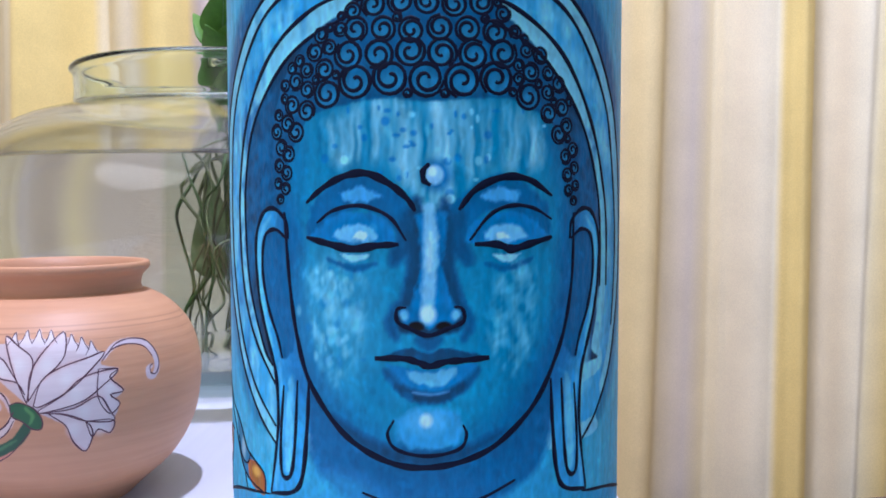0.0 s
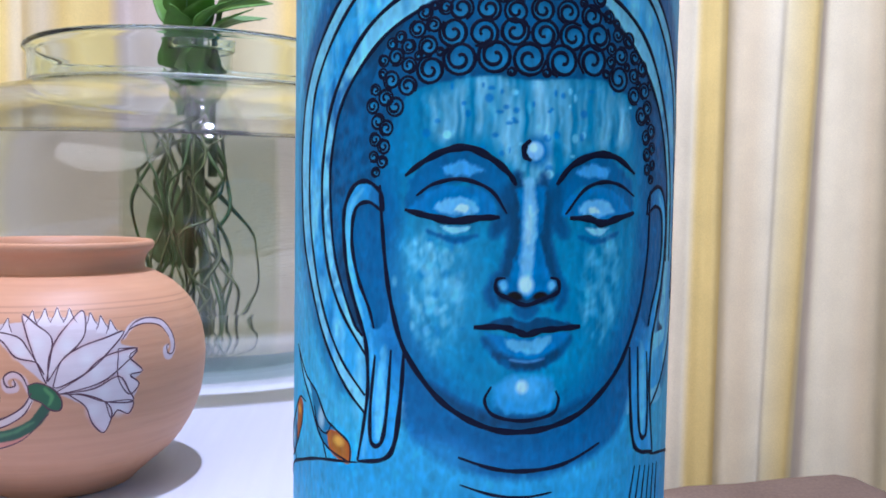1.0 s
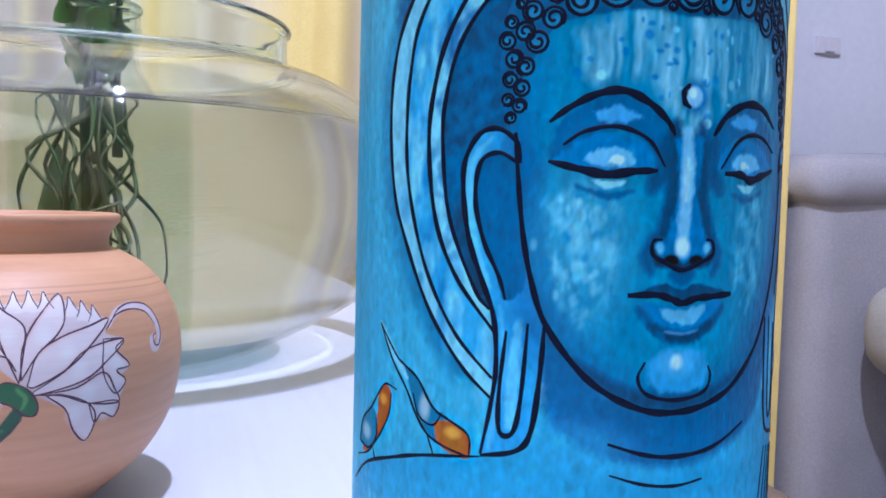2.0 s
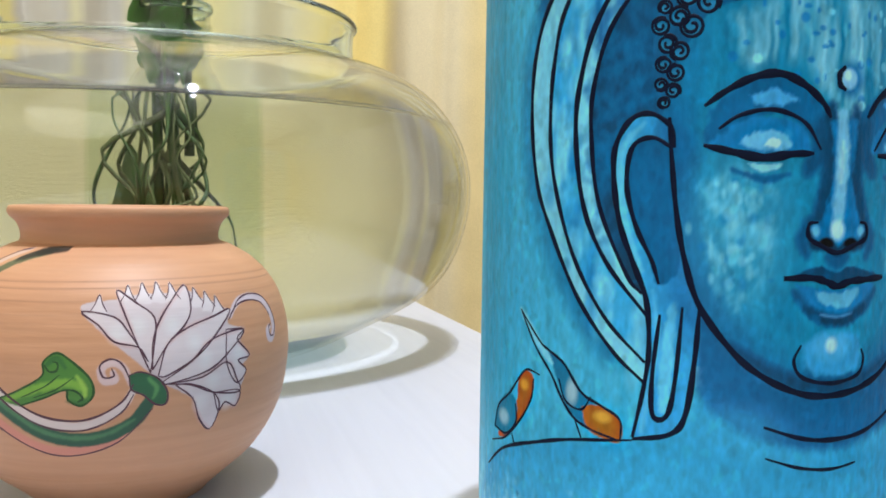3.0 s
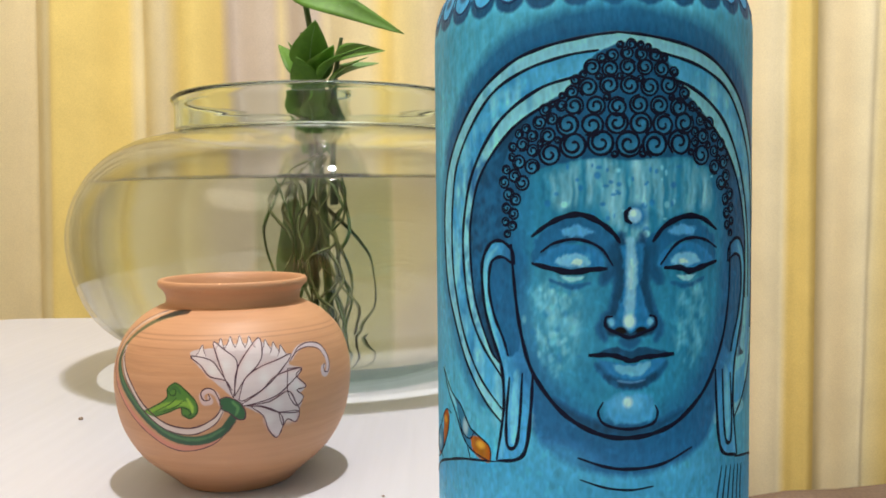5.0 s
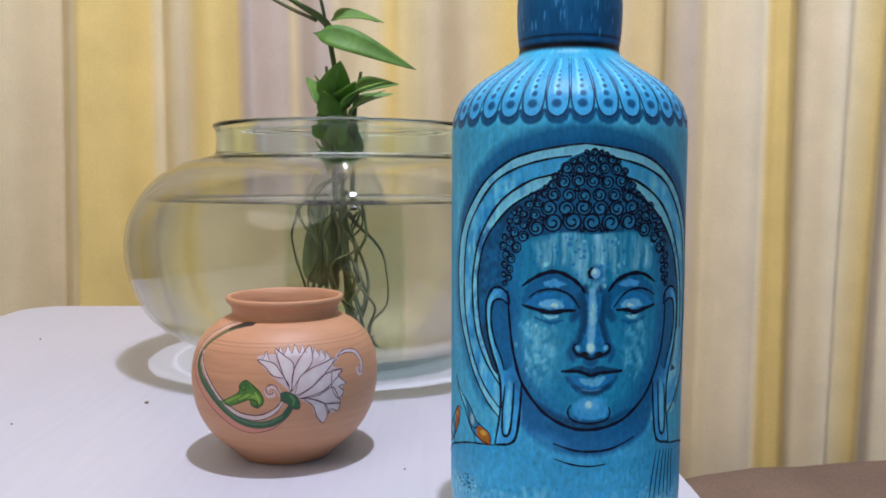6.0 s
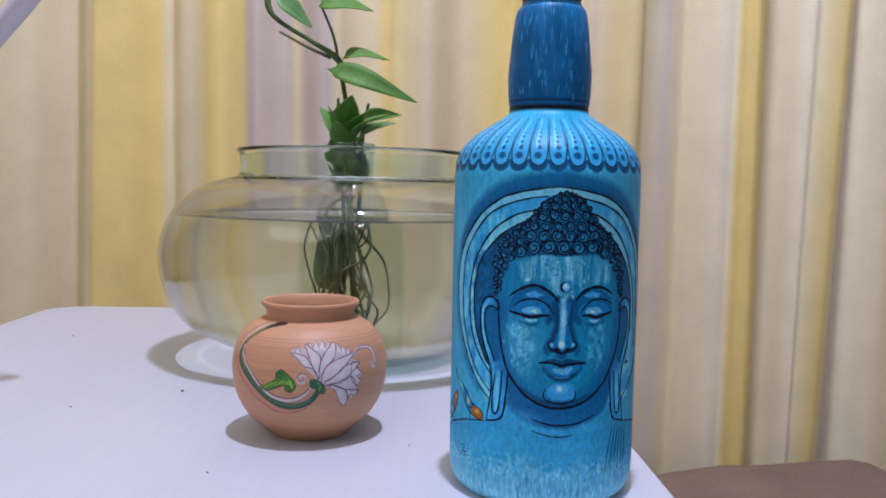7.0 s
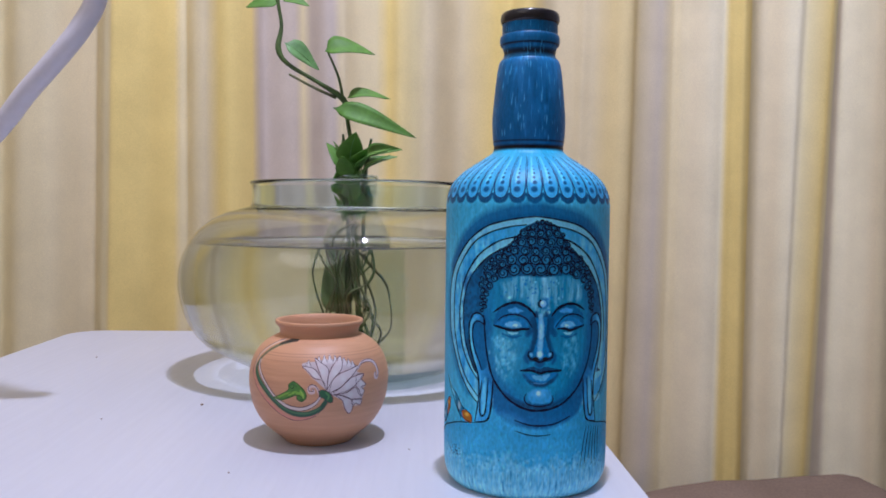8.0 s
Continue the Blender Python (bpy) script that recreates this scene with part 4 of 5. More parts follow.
bottle_rows = dense(BOTTLE_PROFILE + NECK_PROFILE[1:], 0.012, 0.160, 0.00024)
painted_lathe("body", bottle_rows, BODY_R, ring_angles(BODY_R, -68.0, 62.0, 0.24, 2.0), TEAL, paint_bottle, BOTTLE_PAINT, bottle)
part("mouth_rim", lathe(smooth_profile([(0.0128, 0.2211), (0.0139, 0.2221), (0.0143, 0.2245), (0.0136, 0.2267), (0.0120, 0.2273), (0.0098, 0.2267), (0.0092, 0.2238), (0.0092, 0.2183)], 4), 48), CAP_BLACK, bottle, "glossy black painted rim of the bottle mouth")

# ---- the clay pot ----
POT = (-0.1115, 0.2560)
POT_R = 0.0392
POT_PROFILE = smooth_profile([(0.0, 0.002), (0.015, 0.0015), (0.0186, 0.0), (0.0212, 0.0022), (0.0246, 0.0052), (0.0317, 0.0117), (0.0372, 0.0215), (0.0393, 0.0325), (0.0390, 0.0415), (0.0362, 0.0500), (0.0310, 0.0562), (0.0256, 0.0596), (0.0234, 0.0605)], 5)
POT_COLLAR = smooth_profile([(0.0234, 0.0605), (0.0226, 0.0609), (0.0223, 0.0620), (0.0225, 0.0636), (0.0233, 0.0654), (0.0246, 0.0667), (0.0250, 0.0678), (0.0245, 0.0689), (0.0230, 0.0687), (0.0214, 0.0660), (0.0204, 0.0620), (0.0210, 0.0585), (0.0260, 0.0540), (0.0330, 0.0470), (0.0360, 0.0320), (0.0300, 0.0130), (0.0170, 0.0060), (0.0, 0.0055)], 5)
pot = thing("pot", (*POT, 0), "small round terracotta pot painted with a white lotus and green stem", "pot")
PETALS = [
    [(7.0, 38.0), (5.1, 41.0), (0.5, 42.3), (-2.5, 45.6), (-6.0, 48.2), (0.5, 47.1), (3.5, 43.8)],
    [(9.5, 46.0), (5.4, 48.5), (4.9, 53.5), (8.0, 51.5), (9.0, 53.6), (12.0, 50.0)],
    [(12.0, 47.0), (9.6, 51.0), (12.9, 53.2), (15.6, 50.0), (15.0, 46.5)],
    [(16.0, 46.0), (18.0, 50.0), (19.2, 51.5), (20.6, 49.5), (22.0, 50.8), (23.0, 48.5), (24.2, 48.9), (24.0, 46.8), (20.0, 45.4)],
    [(7.4, 35.7), (4.6, 42.6), (2.4, 48.2), (1.0, 52.2), (5.0, 49.7), (8.6, 46.6), (8.2, 41.0)],
    [(7.8, 36.2), (8.1, 42.4), (10.8, 47.8), (16.3, 52.8), (16.7, 48.1), (14.8, 44.8), (10.9, 41.2)],
    [(24.5, 43.0), (29.5, 42.5), (27.2, 40.6), (30.7, 36.7), (27.2, 36.0), (29.7, 33.4), (27.0, 31.0), (24.0, 36.0)],
    [(8.9, 34.9), (10.9, 41.2), (15.4, 44.2), (21.7, 46.0), (26.6, 47.1), (21.9, 42.4), (17.1, 38.2), (10.7, 34.8)],
    [(10.0, 33.7), (15.7, 37.2), (20.8, 41.4), (29.6, 42.5), (25.1, 38.5), (19.6, 34.9), (10.6, 33.0)],
    [(21.0, 29.8), (28.0, 29.2), (27.3, 25.8), (24.2, 27.2), (22.6, 25.4)],
    [(10.6, 33.0), (18.2, 33.6), (24.1, 36.1), (26.9, 32.0), (28.1, 28.9), (20.9, 29.9), (15.5, 32.3)],
    [(12.4, 32.6), (16.2, 29.3), (18.0, 24.6), (21.1, 21.6), (22.8, 26.3), (20.9, 29.9), (15.5, 32.5)],
]
FLOWER = [(7.0, 36.0), (0.5, 42.0), (-6.0, 48.2), (-4.5, 49.9), (1.0, 50.4), (4.9, 51.2), (9.0, 51.4), (12.9, 51.4), (16.3, 51.8), (19.2, 50.2), (22.0, 49.2), (24.2, 47.9), (26.2, 46.8), (25.4, 44.2), (29.5, 42.4), (28.0, 39.8), (30.5, 36.7), (28.6, 34.8), (29.5, 33.0), (28.0, 29.0), (27.3, 25.8), (23.5, 26.4), (21.1, 21.6), (18.0, 24.6), (16.0, 29.3), (10.6, 32.8)]
# small pointed petals behind, between the larger ones
BACK = [(u, 51.2 - 0.0165 * (u - 9) ** 2) for u in (-2.6, 3.4, 6.6, 9.8, 13.0, 18.4, 21.0, 23.4)]
STALK = [(7.7, 30.4), (4.3, 25.8), (-0.9, 23.1), (-6.8, 22.3), (-13.9, 23.8), (-21.1, 28.4), (-28.4, 34.2), (-35.0, 39.6), (-39.0, 44.5), (-38.0, 49.5), (-34.0, 54.2), (-27.5, 57.8), (-19.0, 59.8)]
WHITE_BAND = [(4.2, 32.5), (1.9, 28.9), (-2.9, 26.1), (-7.8, 25.3), (-14.5, 26.6), (-21.6, 31.0), (-27.8, 37.2), (-33.0, 42.0), (-36.4, 46.0), (-37.2, 49.0)]
PINK_BAND = [(7.9, 29.3), (1.4, 22.7), (-7.1, 19.9), (-14.5, 20.5), (-23.0, 25.1), (-31.6, 31.5), (-38.6, 38.0), (-44.0, 45.0)]
BUD = [(-22.8, 30.7), (-18.0, 32.7), (-13.1, 35.7), (-12.8, 38.5), (-10.2, 40.3), (-7.3, 38.6), (-3.9, 35.1), (-3.4, 31.7), (-5.7, 29.6), (-8.2, 30.9), (-8.6, 32.9), (-13.0, 31.2), (-18.2, 29.4)]
CUP = [(3.3, 35.4), (5.5, 36.0), (8.9, 34.4), (10.8, 31.3), (10.4, 28.9), (8.3, 29.1), (6.0, 31.2), (3.8, 32.5)]
TENDRIL = [(26.1, 45.6), (29.0, 48.2), (33.5, 49.2), (38.5, 48.2), (41.0, 45.0), (41.4, 41.5), (40.0, 39.2), (38.4, 39.4), (38.2, 41.2), (39.4, 41.8)]
CROOK = [(3.8, 33.6), (2.2, 37.1), (0.0, 38.1), (-1.9, 36.8), (-1.2, 34.5), (0.7, 34.7), (0.3, 36.3)]


def paint_pot(c):
    U, V = np.meshgrid(c.us, c.vs)
    bands = value_noise(U, V, 60, 1.1, 51) * 0.5 + value_noise(U, V, 25, 0.5, 52) * 0.5
    c.paint[:] = np.array((0.545, 0.275, 0.142)) + (np.array((0.625, 0.335, 0.19)) - np.array((0.545, 0.275, 0.142))) * (0.1 + 0.8 * bands)[..., None]
    smear = np.clip(value_noise(U, V, 26, 2.6, 53) * 1.8 - 1.05, 0, 1) * 0.35
    c.paint += (np.array((0.48, 0.235, 0.12)) - c.paint) * smear[..., None]
    for v, a in ((53.9, 0.5), (52.6, 0.55), (50.2, 0.3), (47.6, 0.18), (45.9, 0.15)):
        groove = np.clip(1 - np.abs(V - v - 0.25 * np.sin(U * 0.05)) / 0.22, 0, 1) * a
        c.paint += (np.array((0.22, 0.09, 0.05)) - c.paint) * groove[..., None]
    c.brush(PINK_BAND, 2.0, (0.66, 0.26, 0.19), 0.95, 0.4, 0.5)
    c.brush(STALK[:10], 3.2, (0.020, 0.090, 0.045), 1.0, 0.4, 0.7)
    c.brush([(u, v + 0.4) for u, v in STALK[1:9]], 1.1, (0.09, 0.25, 0.10), 0.7, 0.7)
    c.brush(STALK[8:], 2.0, (0.07, 0.11, 0.05), 0.9, 0.5, 0.6)
    c.brush([(-29, 57.9), (-23, 59.4), (-15, 60.0)], 1.8, (0.010, 0.012, 0.010), 0.95, 0.6, 0.5)
    c.brush([(-41.5, 44), (-41.6, 50), (-38.4, 54.8), (-33, 58.4), (-29, 59.8)], 1.5, (0.60, 0.44, 0.36), 0.9, 0.4, 0.5)
    c.brush(WHITE_BAND, 1.8, (0.70, 0.60, 0.58), 1.0, 0.35, 0.7)
    c.brush(CROOK, 1.6, (0.66, 0.50, 0.50), 1.0, 0.4, 0.6)
    c.fill(BUD, (0.07, 0.22, 0.03), 1.0, 0.4)
    c.brush([(-21, 30.6), (-14, 33.2), (-8, 34.2), (-5, 33.0)], 1.8, (0.24, 0.48, 0.05), 0.85, 0.9)
    c.brush([(-6.4, 35.6), (-5.0, 33.4), (-4.9, 31.2)], 1.0, (0.34, 0.58, 0.08), 0.85, 0.7)
    c.brush([(-12.4, 37.8), (-10.2, 39.2), (-8.6, 37.4)], 1.2, (0.03, 0.13, 0.03), 0.8, 0.6)
    c.brush([(-8.4, 30.6), (-6, 30.2), (-4.4, 31.2)], 0.9, (0.03, 0.13, 0.03), 0.7, 0.6)
    c.brush(TENDRIL, 1.7, (0.62, 0.53, 0.58), 0.95, 0.4, 0.5)
    c.fill(FLOWER, (0.58, 0.49, 0.51), 1.0, 0.3)
    for u, v in BACK:
        c.fill([(u - 1.7, v - 1.6), (u - 0.9, v + 0.6), (u, v + 2.5), (u + 0.9, v + 0.6), (u + 1.7, v - 1.6)], (0.66, 0.59, 0.61), 1.0, 0.3)
    for k, p in enumerate(PETALS[:1] + PETALS[4:]):
        c.fill(p, (0.66, 0.58, 0.60), 1.0, 0.3)
        mid = np.mean(p, 0)
        c.blob(mid[0], mid[1], 1.5, 1.7, (0.72, 0.71, 0.72), 0.6, 1.2)
        c.brush(p[1:4], 0.9, (0.60, 0.36, 0.34), 0.5, 0.8)
    c.fill(CUP, (0.022, 0.12, 0.045), 1.0, 0.4)
    c.brush([(7.0, 34.6), (8.6, 32.4), (8.0, 30.4)], 0.9, (0.10, 0.30, 0.09), 0.9, 0.6)


pen = inker(POT_PROFILE, POT_R, pot, POT_LINE)
for p in PETALS[:1] + PETALS[4:]:
    pen("painted_petal", p + [p[0]], 0.34, 0.5, 4, 0.06)
for name, line, w in (("painted_tendril", [(u + 0.75, v + 0.55) for u, v in TENDRIL], 0.34), ("painted_tendril", [(u - 0.6, v - 0.75) for u, v in TENDRIL[:5]], 0.3), ("painted_stalk", [(u, v + 1.15) for u, v in WHITE_BAND], 0.45), ("painted_stalk", [(u, v - 1.0) for u, v in WHITE_BAND], 0.36), ("painted_stalk", [(u, v - 1.1) for u, v in PINK_BAND], 0.32), ("painted_cup", CUP + [CUP[0]], 0.36), ("painted_crook", [(u - 0.2, v + 0.8) for u, v in CROOK], 0.36)):
    pen(name, line, w, 0.4, 5, 0.06)
pen("painted_stalk", [(-44.5, 40.0), (-43.2, 46.0), (-42.6, 51.0), (-39.6, 55.4), (-34.0, 59.0), (-29.0, 60.0)], 0.4, 0.4, 5, 0.06)
bud_pen = inker(POT_PROFILE, POT_R, pot, BUD_LINE)
bud_pen("painted_bud", BUD, 0.42, 0.5, 5, 0.06)
bud_pen("painted_bud", [(-12.6, 37.9), (-11.6, 36.6), (-10.2, 36.8), (-10.0, 38.2), (-11.0, 38.6)], 0.4, 0.4, 5, 0.06)
bud_pen("painted_bud", [(-8.4, 33.0), (-6.6, 32.6), (-5.4, 31.2), (-6.4, 30.4)], 0.4, 0.4, 5, 0.06)
for line in ([(-17.6, 31.2), (-12.6, 33.6), (-9.6, 36.0)], [(-15.0, 31.2), (-10.4, 33.0), (-7.0, 35.4)]):
    bud_pen("painted_bud", line, 0.25, 0.3, 5, 0.06)
for u, v in BACK:
    pen("painted_petal", [(u - 1.7, v - 0.9), (u - 0.8, v + 0.6), (u, v + 2.4), (u + 0.8, v + 0.6), (u + 1.7, v - 0.9)], 0.24, 0.4, 4, 0.06)

pot_rows = dense(POT_PROFILE, 0.008, 0.061, 0.00026)
painted_lathe("body", pot_rows, POT_R, ring_angles(POT_R, -62.0, 62.0, 0.26, 1.6), (0.55, 0.28, 0.16), paint_pot, CLAY, pot)
part("rim", lathe(POT_COLLAR, 96), CLAY_PLAIN, pot, "flared terracotta rim and dark inside")

# ---- the fish bowl ----
BOWL = (-0.1004, 0.4572)
bowl = thing("fish_bowl", (*BOWL, 0), "round clear glass fish bowl nearly full of water on the table", "fish bowl")
OUT = smooth_profile([(0.064, 0.0), (0.075, 0.0042), (0.092, 0.0125), (0.1085, 0.0210), (0.1205, 0.0290), (0.1298, 0.0405), (0.1366, 0.058), (0.1390, 0.077), (0.1360, 0.094), (0.1288, 0.108), (0.1185, 0.1192), (0.105, 0.1272), (0.0935, 0.1308), (0.0842, 0.1335), (0.0826, 0.1390), (0.0826, 0.1470), (0.0832, 0.1500)], 6)
WATER_Z = 0.1058
LOW = [p for p in OUT if p[1] < WATER_Z + 0.001]
SHOULDER = [p for p in OUT if WATER_Z < p[1] < 0.1322]
HIGH = [p for p in OUT if p[1] > 0.1305]
part("wall", lathe(LOW + [(r - 0.0022, z + 0.0006) for r, z in reversed(LOW)], 128), BOWL_GLASS, bowl)
part("shoulder", lathe(SHOULDER + [(r - 0.0022, z - 0.0006) for r, z in reversed(SHOULDER)], 128), SHOULDER_GLASS, bowl).visible_shadow = False
rim_skin = HIGH + smooth_profile([(0.0832, 0.1500), (0.0846, 0.1516), (0.0832, 0.1534), (0.0806, 0.1518)], 3)[1:] + [(r - 0.0026, z - 0.0004) for r, z in reversed(HIGH)]
part("rim", lathe(rim_skin, 128), RIM_GLASS, bowl, "clear glass neck with a rolled rim").visible_shadow = False
part("base", lathe([(0.0, 0.0010), (0.060, 0.0010), (0.069, 0.0040), (0.081, 0.0095), (0.082, 0.0120), (0.0, 0.0125)], 96), BASE_GLASS, bowl, "thick greenish glass base")
inner = [(r - 0.0034, z) for r, z in OUT if 0.0135 < z < WATER_Z - 0.003]
edge_r = np.interp(WATER_Z, [z for _, z in OUT[:70]], [r for r, _ in OUT[:70]]) - 0.0034
water = thing("bowl_water", (*BOWL, 0), "clear slightly green water filling the fish bowl", "water")
FOOT_Z = 0.0345  # below this the wall slopes so gently that the lamp shines out through it
part("water_side", lathe([p for p in inner if p[1] >= FOOT_Z] + [(edge_r, WATER_Z)], 128), WATER, water)
foot = [p for p in inner if p[1] <= FOOT_Z]
part("water_foot", lathe(foot + [p for p in inner if p[1] > FOOT_Z][:1], 128), WATER, water)
part("water_floor", lathe([(0.0, inner[0][1]), (inner[0][0], inner[0][1])], 128), WATER, water)
part("water_surface", lathe([(edge_r, WATER_Z), (edge_r * 0.985, WATER_Z - 0.0008), (0.0, WATER_Z - 0.0008)], 128), WATER, water)
part("meniscus", lathe([(edge_r - 0.0035, WATER_Z - 0.0007), (edge_r - 0.0012, WATER_Z + 0.0001), (edge_r + 0.0008, WATER_Z + 0.0012), (edge_r + 0.0006, WATER_Z - 0.0004), (edge_r - 0.0035, WATER_Z - 0.0007)], 128), WET_EDGE, water)
for ob in water.children:
    ob.visible_shadow = ob.name == "water_side"
    ob.cycles.is_caustics_caster = ob.name.startswith("water_")

# ---- the jar with the cutting ----
JAR = (-0.1000, 0.4474)
jar = thing("jar", (*JAR, 0.0145), "slim clear glass bottle with plant cutting standing inside the fish bowl", "jar")
JAR_OUT = smooth_profile([(0.0, 0.0), (0.024, 0.0005), (0.0290, 0.004), (0.0300, 0.02), (0.0300, 0.06), (0.0290, 0.085), (0.0245, 0.100), (0.0195, 0.110), (0.0152, 0.117), (0.0146, 0.128), (0.0152, 0.132), (0.0152, 0.138), (0.0146, 0.1420)], 5)
for name, skin, glass in (("body", [p for p in JAR_OUT if p[1] < 0.0935], JAR_WET), ("neck", [p for p in JAR_OUT if p[1] > 0.0895], JAR_GLASS)):
    part(name, lathe(skin + [(max(r - 0.0015, 0), z + (0.003 if z < 0.005 else 0)) for r, z in reversed(skin)], 64), glass, jar)
part("lip", lathe(smooth_profile([(0.0148, 0.1395), (0.0160, 0.1400), (0.0166, 0.1418), (0.0160, 0.1436), (0.0148, 0.1440), (0.0140, 0.1418), (0.0148, 0.1395)], 3), 48), RIM_GLASS, jar, "thick rolled glass lip")
part("neck_ring", lathe(smooth_profile([(0.0148, 0.1275), (0.0160, 0.1292), (0.0162, 0.1310), (0.0148, 0.1328)], 3), 48), JAR_GLASS, jar)


def leaf_blade(length, width, curl, fold=0.25):
    """A pointed heart-shaped blade along +x, with a folded midrib."""
    bm = bmesh.new()
    rows = []
    for i in range(13):
        t = i / 12
        half = width / 2 * (math.sin(math.pi * t ** 0.62) ** 0.85 if 0 < t < 1 else 0) * (1 - 0.25 * t)
        z = -curl * length * t * t + 0.03 * length * math.sin(5 * t)
        rows.append([bm.verts.new((length * (t + (0.05 * (abs(s) - 0.5) if t < 0.3 else 0)), half * s, z + fold * half * abs(s))) for s in (-1, -0.55, 0, 0.55, 1)])
    for lo, hi in zip(rows, rows[1:]):
        for k in range(4):
            bm.faces.new((lo[k], hi[k], hi[k + 1], lo[k + 1]))
    bmesh.ops.remove_doubles(bm, verts=bm.verts[:], dist=1e-5)
    bmesh.ops.solidify(bm, geom=bm.faces[:], thickness=0.0004)
    return bm


plant = thing("plant_cutting", (*JAR, 0.012), "green money plant cutting with heart-shaped leaves rooted in water", "plant")
P = lambda x, z, y=0.0: (1.0753 * (x + 0.0644) - 0.0659 - JAR[0], 1.07 * y, 0.1295 + 1.0753 * (z - 0.1275) - 0.012)
part("stem", tube([P(-0.094, 0.045), P(-0.098, 0.110), P(-0.0995, 0.165), P(-0.1035, 0.195), P(-0.1065, 0.210), P(-0.125, 0.222, -0.004), P(-0.146, 0.234, -0.008), P(-0.153, 0.245, -0.008), P(-0.151, 0.262, -0.006), P(-0.154, 0.285, -0.004), P(-0.148, 0.31)], [0.0020, 0.0020, 0.0019, 0.0018, 0.0026, 0.0017, 0.0018, 0.0024, 0.0015, 0.0015, 0.0011], 8), STEM, plant)
part("side_twig", tube([P(-0.112, 0.2115), P(-0.128, 0.218, -0.006), P(-0.145, 0.2265, -0.01)], [0.0013, 0.0011, 0.0009], 6), ROOT, plant)
part("side_stem", tube([P(-0.1065, 0.209), P(-0.110, 0.226, -0.006), P(-0.118, 0.2445, -0.010)], [0.0012, 0.0010, 0.0008], 6), STEM, plant)
part("side_stem", tube([P(-0.092, 0.085), P(-0.0905, 0.15, 0.003), P(-0.088, 0.172, 0.004), P(-0.086, 0.182, 0.003)], [0.0018, 0.0016, 0.0013, 0.0010], 6), STEM, plant)
part("side_stem", tube([P(-0.101, 0.06, 0.006), P(-0.104, 0.15, 0.003), P(-0.107, 0.185, 0.004)], [0.0018, 0.0016, 0.0010], 6), STEM, plant)


def leaf(x, z, y, length, width, turn, tilt, roll, curl=0.15, mat=LEAF):
    ob = part("leaf", leaf_blade(1.0753 * length, 1.0753 * width, curl), mat, plant)
    if length > 0.025:
        part("midrib", tube([(0, 0, 0.0004), (0.5 * length, 0, 0.0004 + (-curl * 0.25 + 0.018) * 1.07 * length), (0.95 * length, 0, (-curl * 0.9 - 0.03) * 1.07 * length)], [0.0005, 0.0004, 0.0002], 5, 4), LEAF_PALE, ob, "pale green midrib")
    ob.matrix_local = Matrix.Translation(P(x, z, y)) @ pose(0, 0, 0, 0, 0, turn) @ pose(0, 0, 0, 0, -tilt, 0) @ pose(0, 0, 0, roll, 0, 0)


leaf(-0.119, 0.2435, -0.010, 0.032, 0.022, -8, 20, 50, 0.55)
leaf(-0.1035, 0.2115, 0.0, 0.028, 0.015, -12, 22, 40, 0.5)
leaf(-0.1130, 0.2035, -0.004, 0.062, 0.017, -14, -14, 66, 0.22, LEAF)
leaf(-0.091, 0.170, 0.002, 0.028, 0.015, -25, 18, 50, 0.25)
leaf(-0.1480, 0.2490, -0.008, 0.031, 0.018, 18, -32, 60, 0.05, LEAF_PALE)
leaf(-0.153, 0.279, -0.004, 0.024, 0.020, 185, 0, -50, 0.2)
leaf(-0.150, 0.281, -0.004, 0.020, 0.014, -20, -5, 40, 0.2)
leaf(-0.104, 0.158, -0.006, 0.026, 0.016, 80, 75, 20, 0.2)
leaf(-0.098, 0.156, -0.008, 0.024, 0.020, -60, 62, 10, 0.3)
leaf(-0.092, 0.155, -0.006, 0.024, 0.014, -30, 55, 30, 0.4)
leaf(-0.100, 0.158, 0.004, 0.030, 0.018, 120, 70, 0, 0.2)
leaf(-0.105, 0.160, 0.0, 0.022, 0.012, 160, 72, 0, 0.1)
leaf(-0.103, 0.152, -0.008, 0.022, 0.018, -100, 60, 0, 0.3)
leaf(-0.096, 0.158, -0.010, 0.030, 0.020, -35, 48, 25, 0.35)
leaf(-0.106, 0.158, -0.006, 0.026, 0.018, 150, 66, -20, 0.25)
leaf(-0.101, 0.162, -0.012, 0.028, 0.022, -80, 68, 10, 0.35)
leaf(-0.092, 0.160, 0.004, 0.026, 0.012, -5, 35, 40, 0.3, LEAF_PALE)
for k in range(18):
    leaf(-0.100 + 0.007 * math.cos(k * 2.4), 0.120 + 0.005 * (k % 6), 0.007 * math.sin(k * 2.4), 0.021, 0.016, k * 47, 78, k * 30, 0.1)
leaf(-0.106, 0.060, 0.012, 0.028, 0.020, 10, 100, 80, 0.1, LEAF_WET)
rng = random.Random(4)
for k in range(24):
    a, r = 2.4 * k + rng.uniform(-0.4, 0.4), rng.uniform(0.006, 0.021)
    x, y = JAR[0] + r * math.cos(a), r * math.sin(a)
    z = rng.uniform(0.080, 0.122)
    pts = [P(-0.098 + rng.uniform(-0.004, 0.004), z, rng.uniform(-0.004, 0.004))]
    for s in range(9):
        z -= rng.uniform(0.005, 0.015)
        if z < 0.018:
            break
        pts.append(P(x + rng.uniform(-0.006, 0.006), z, y + rng.uniform(-0.006, 0.006)))
    if len(pts) > 2:
        part("root", tube(pts, [0.0009 if k % 5 else 0.0016] + [0.0004 + 0.0004 * rng.random() for _ in pts[1:]], 5, 4), ROOT if k % 3 else STEM, plant)

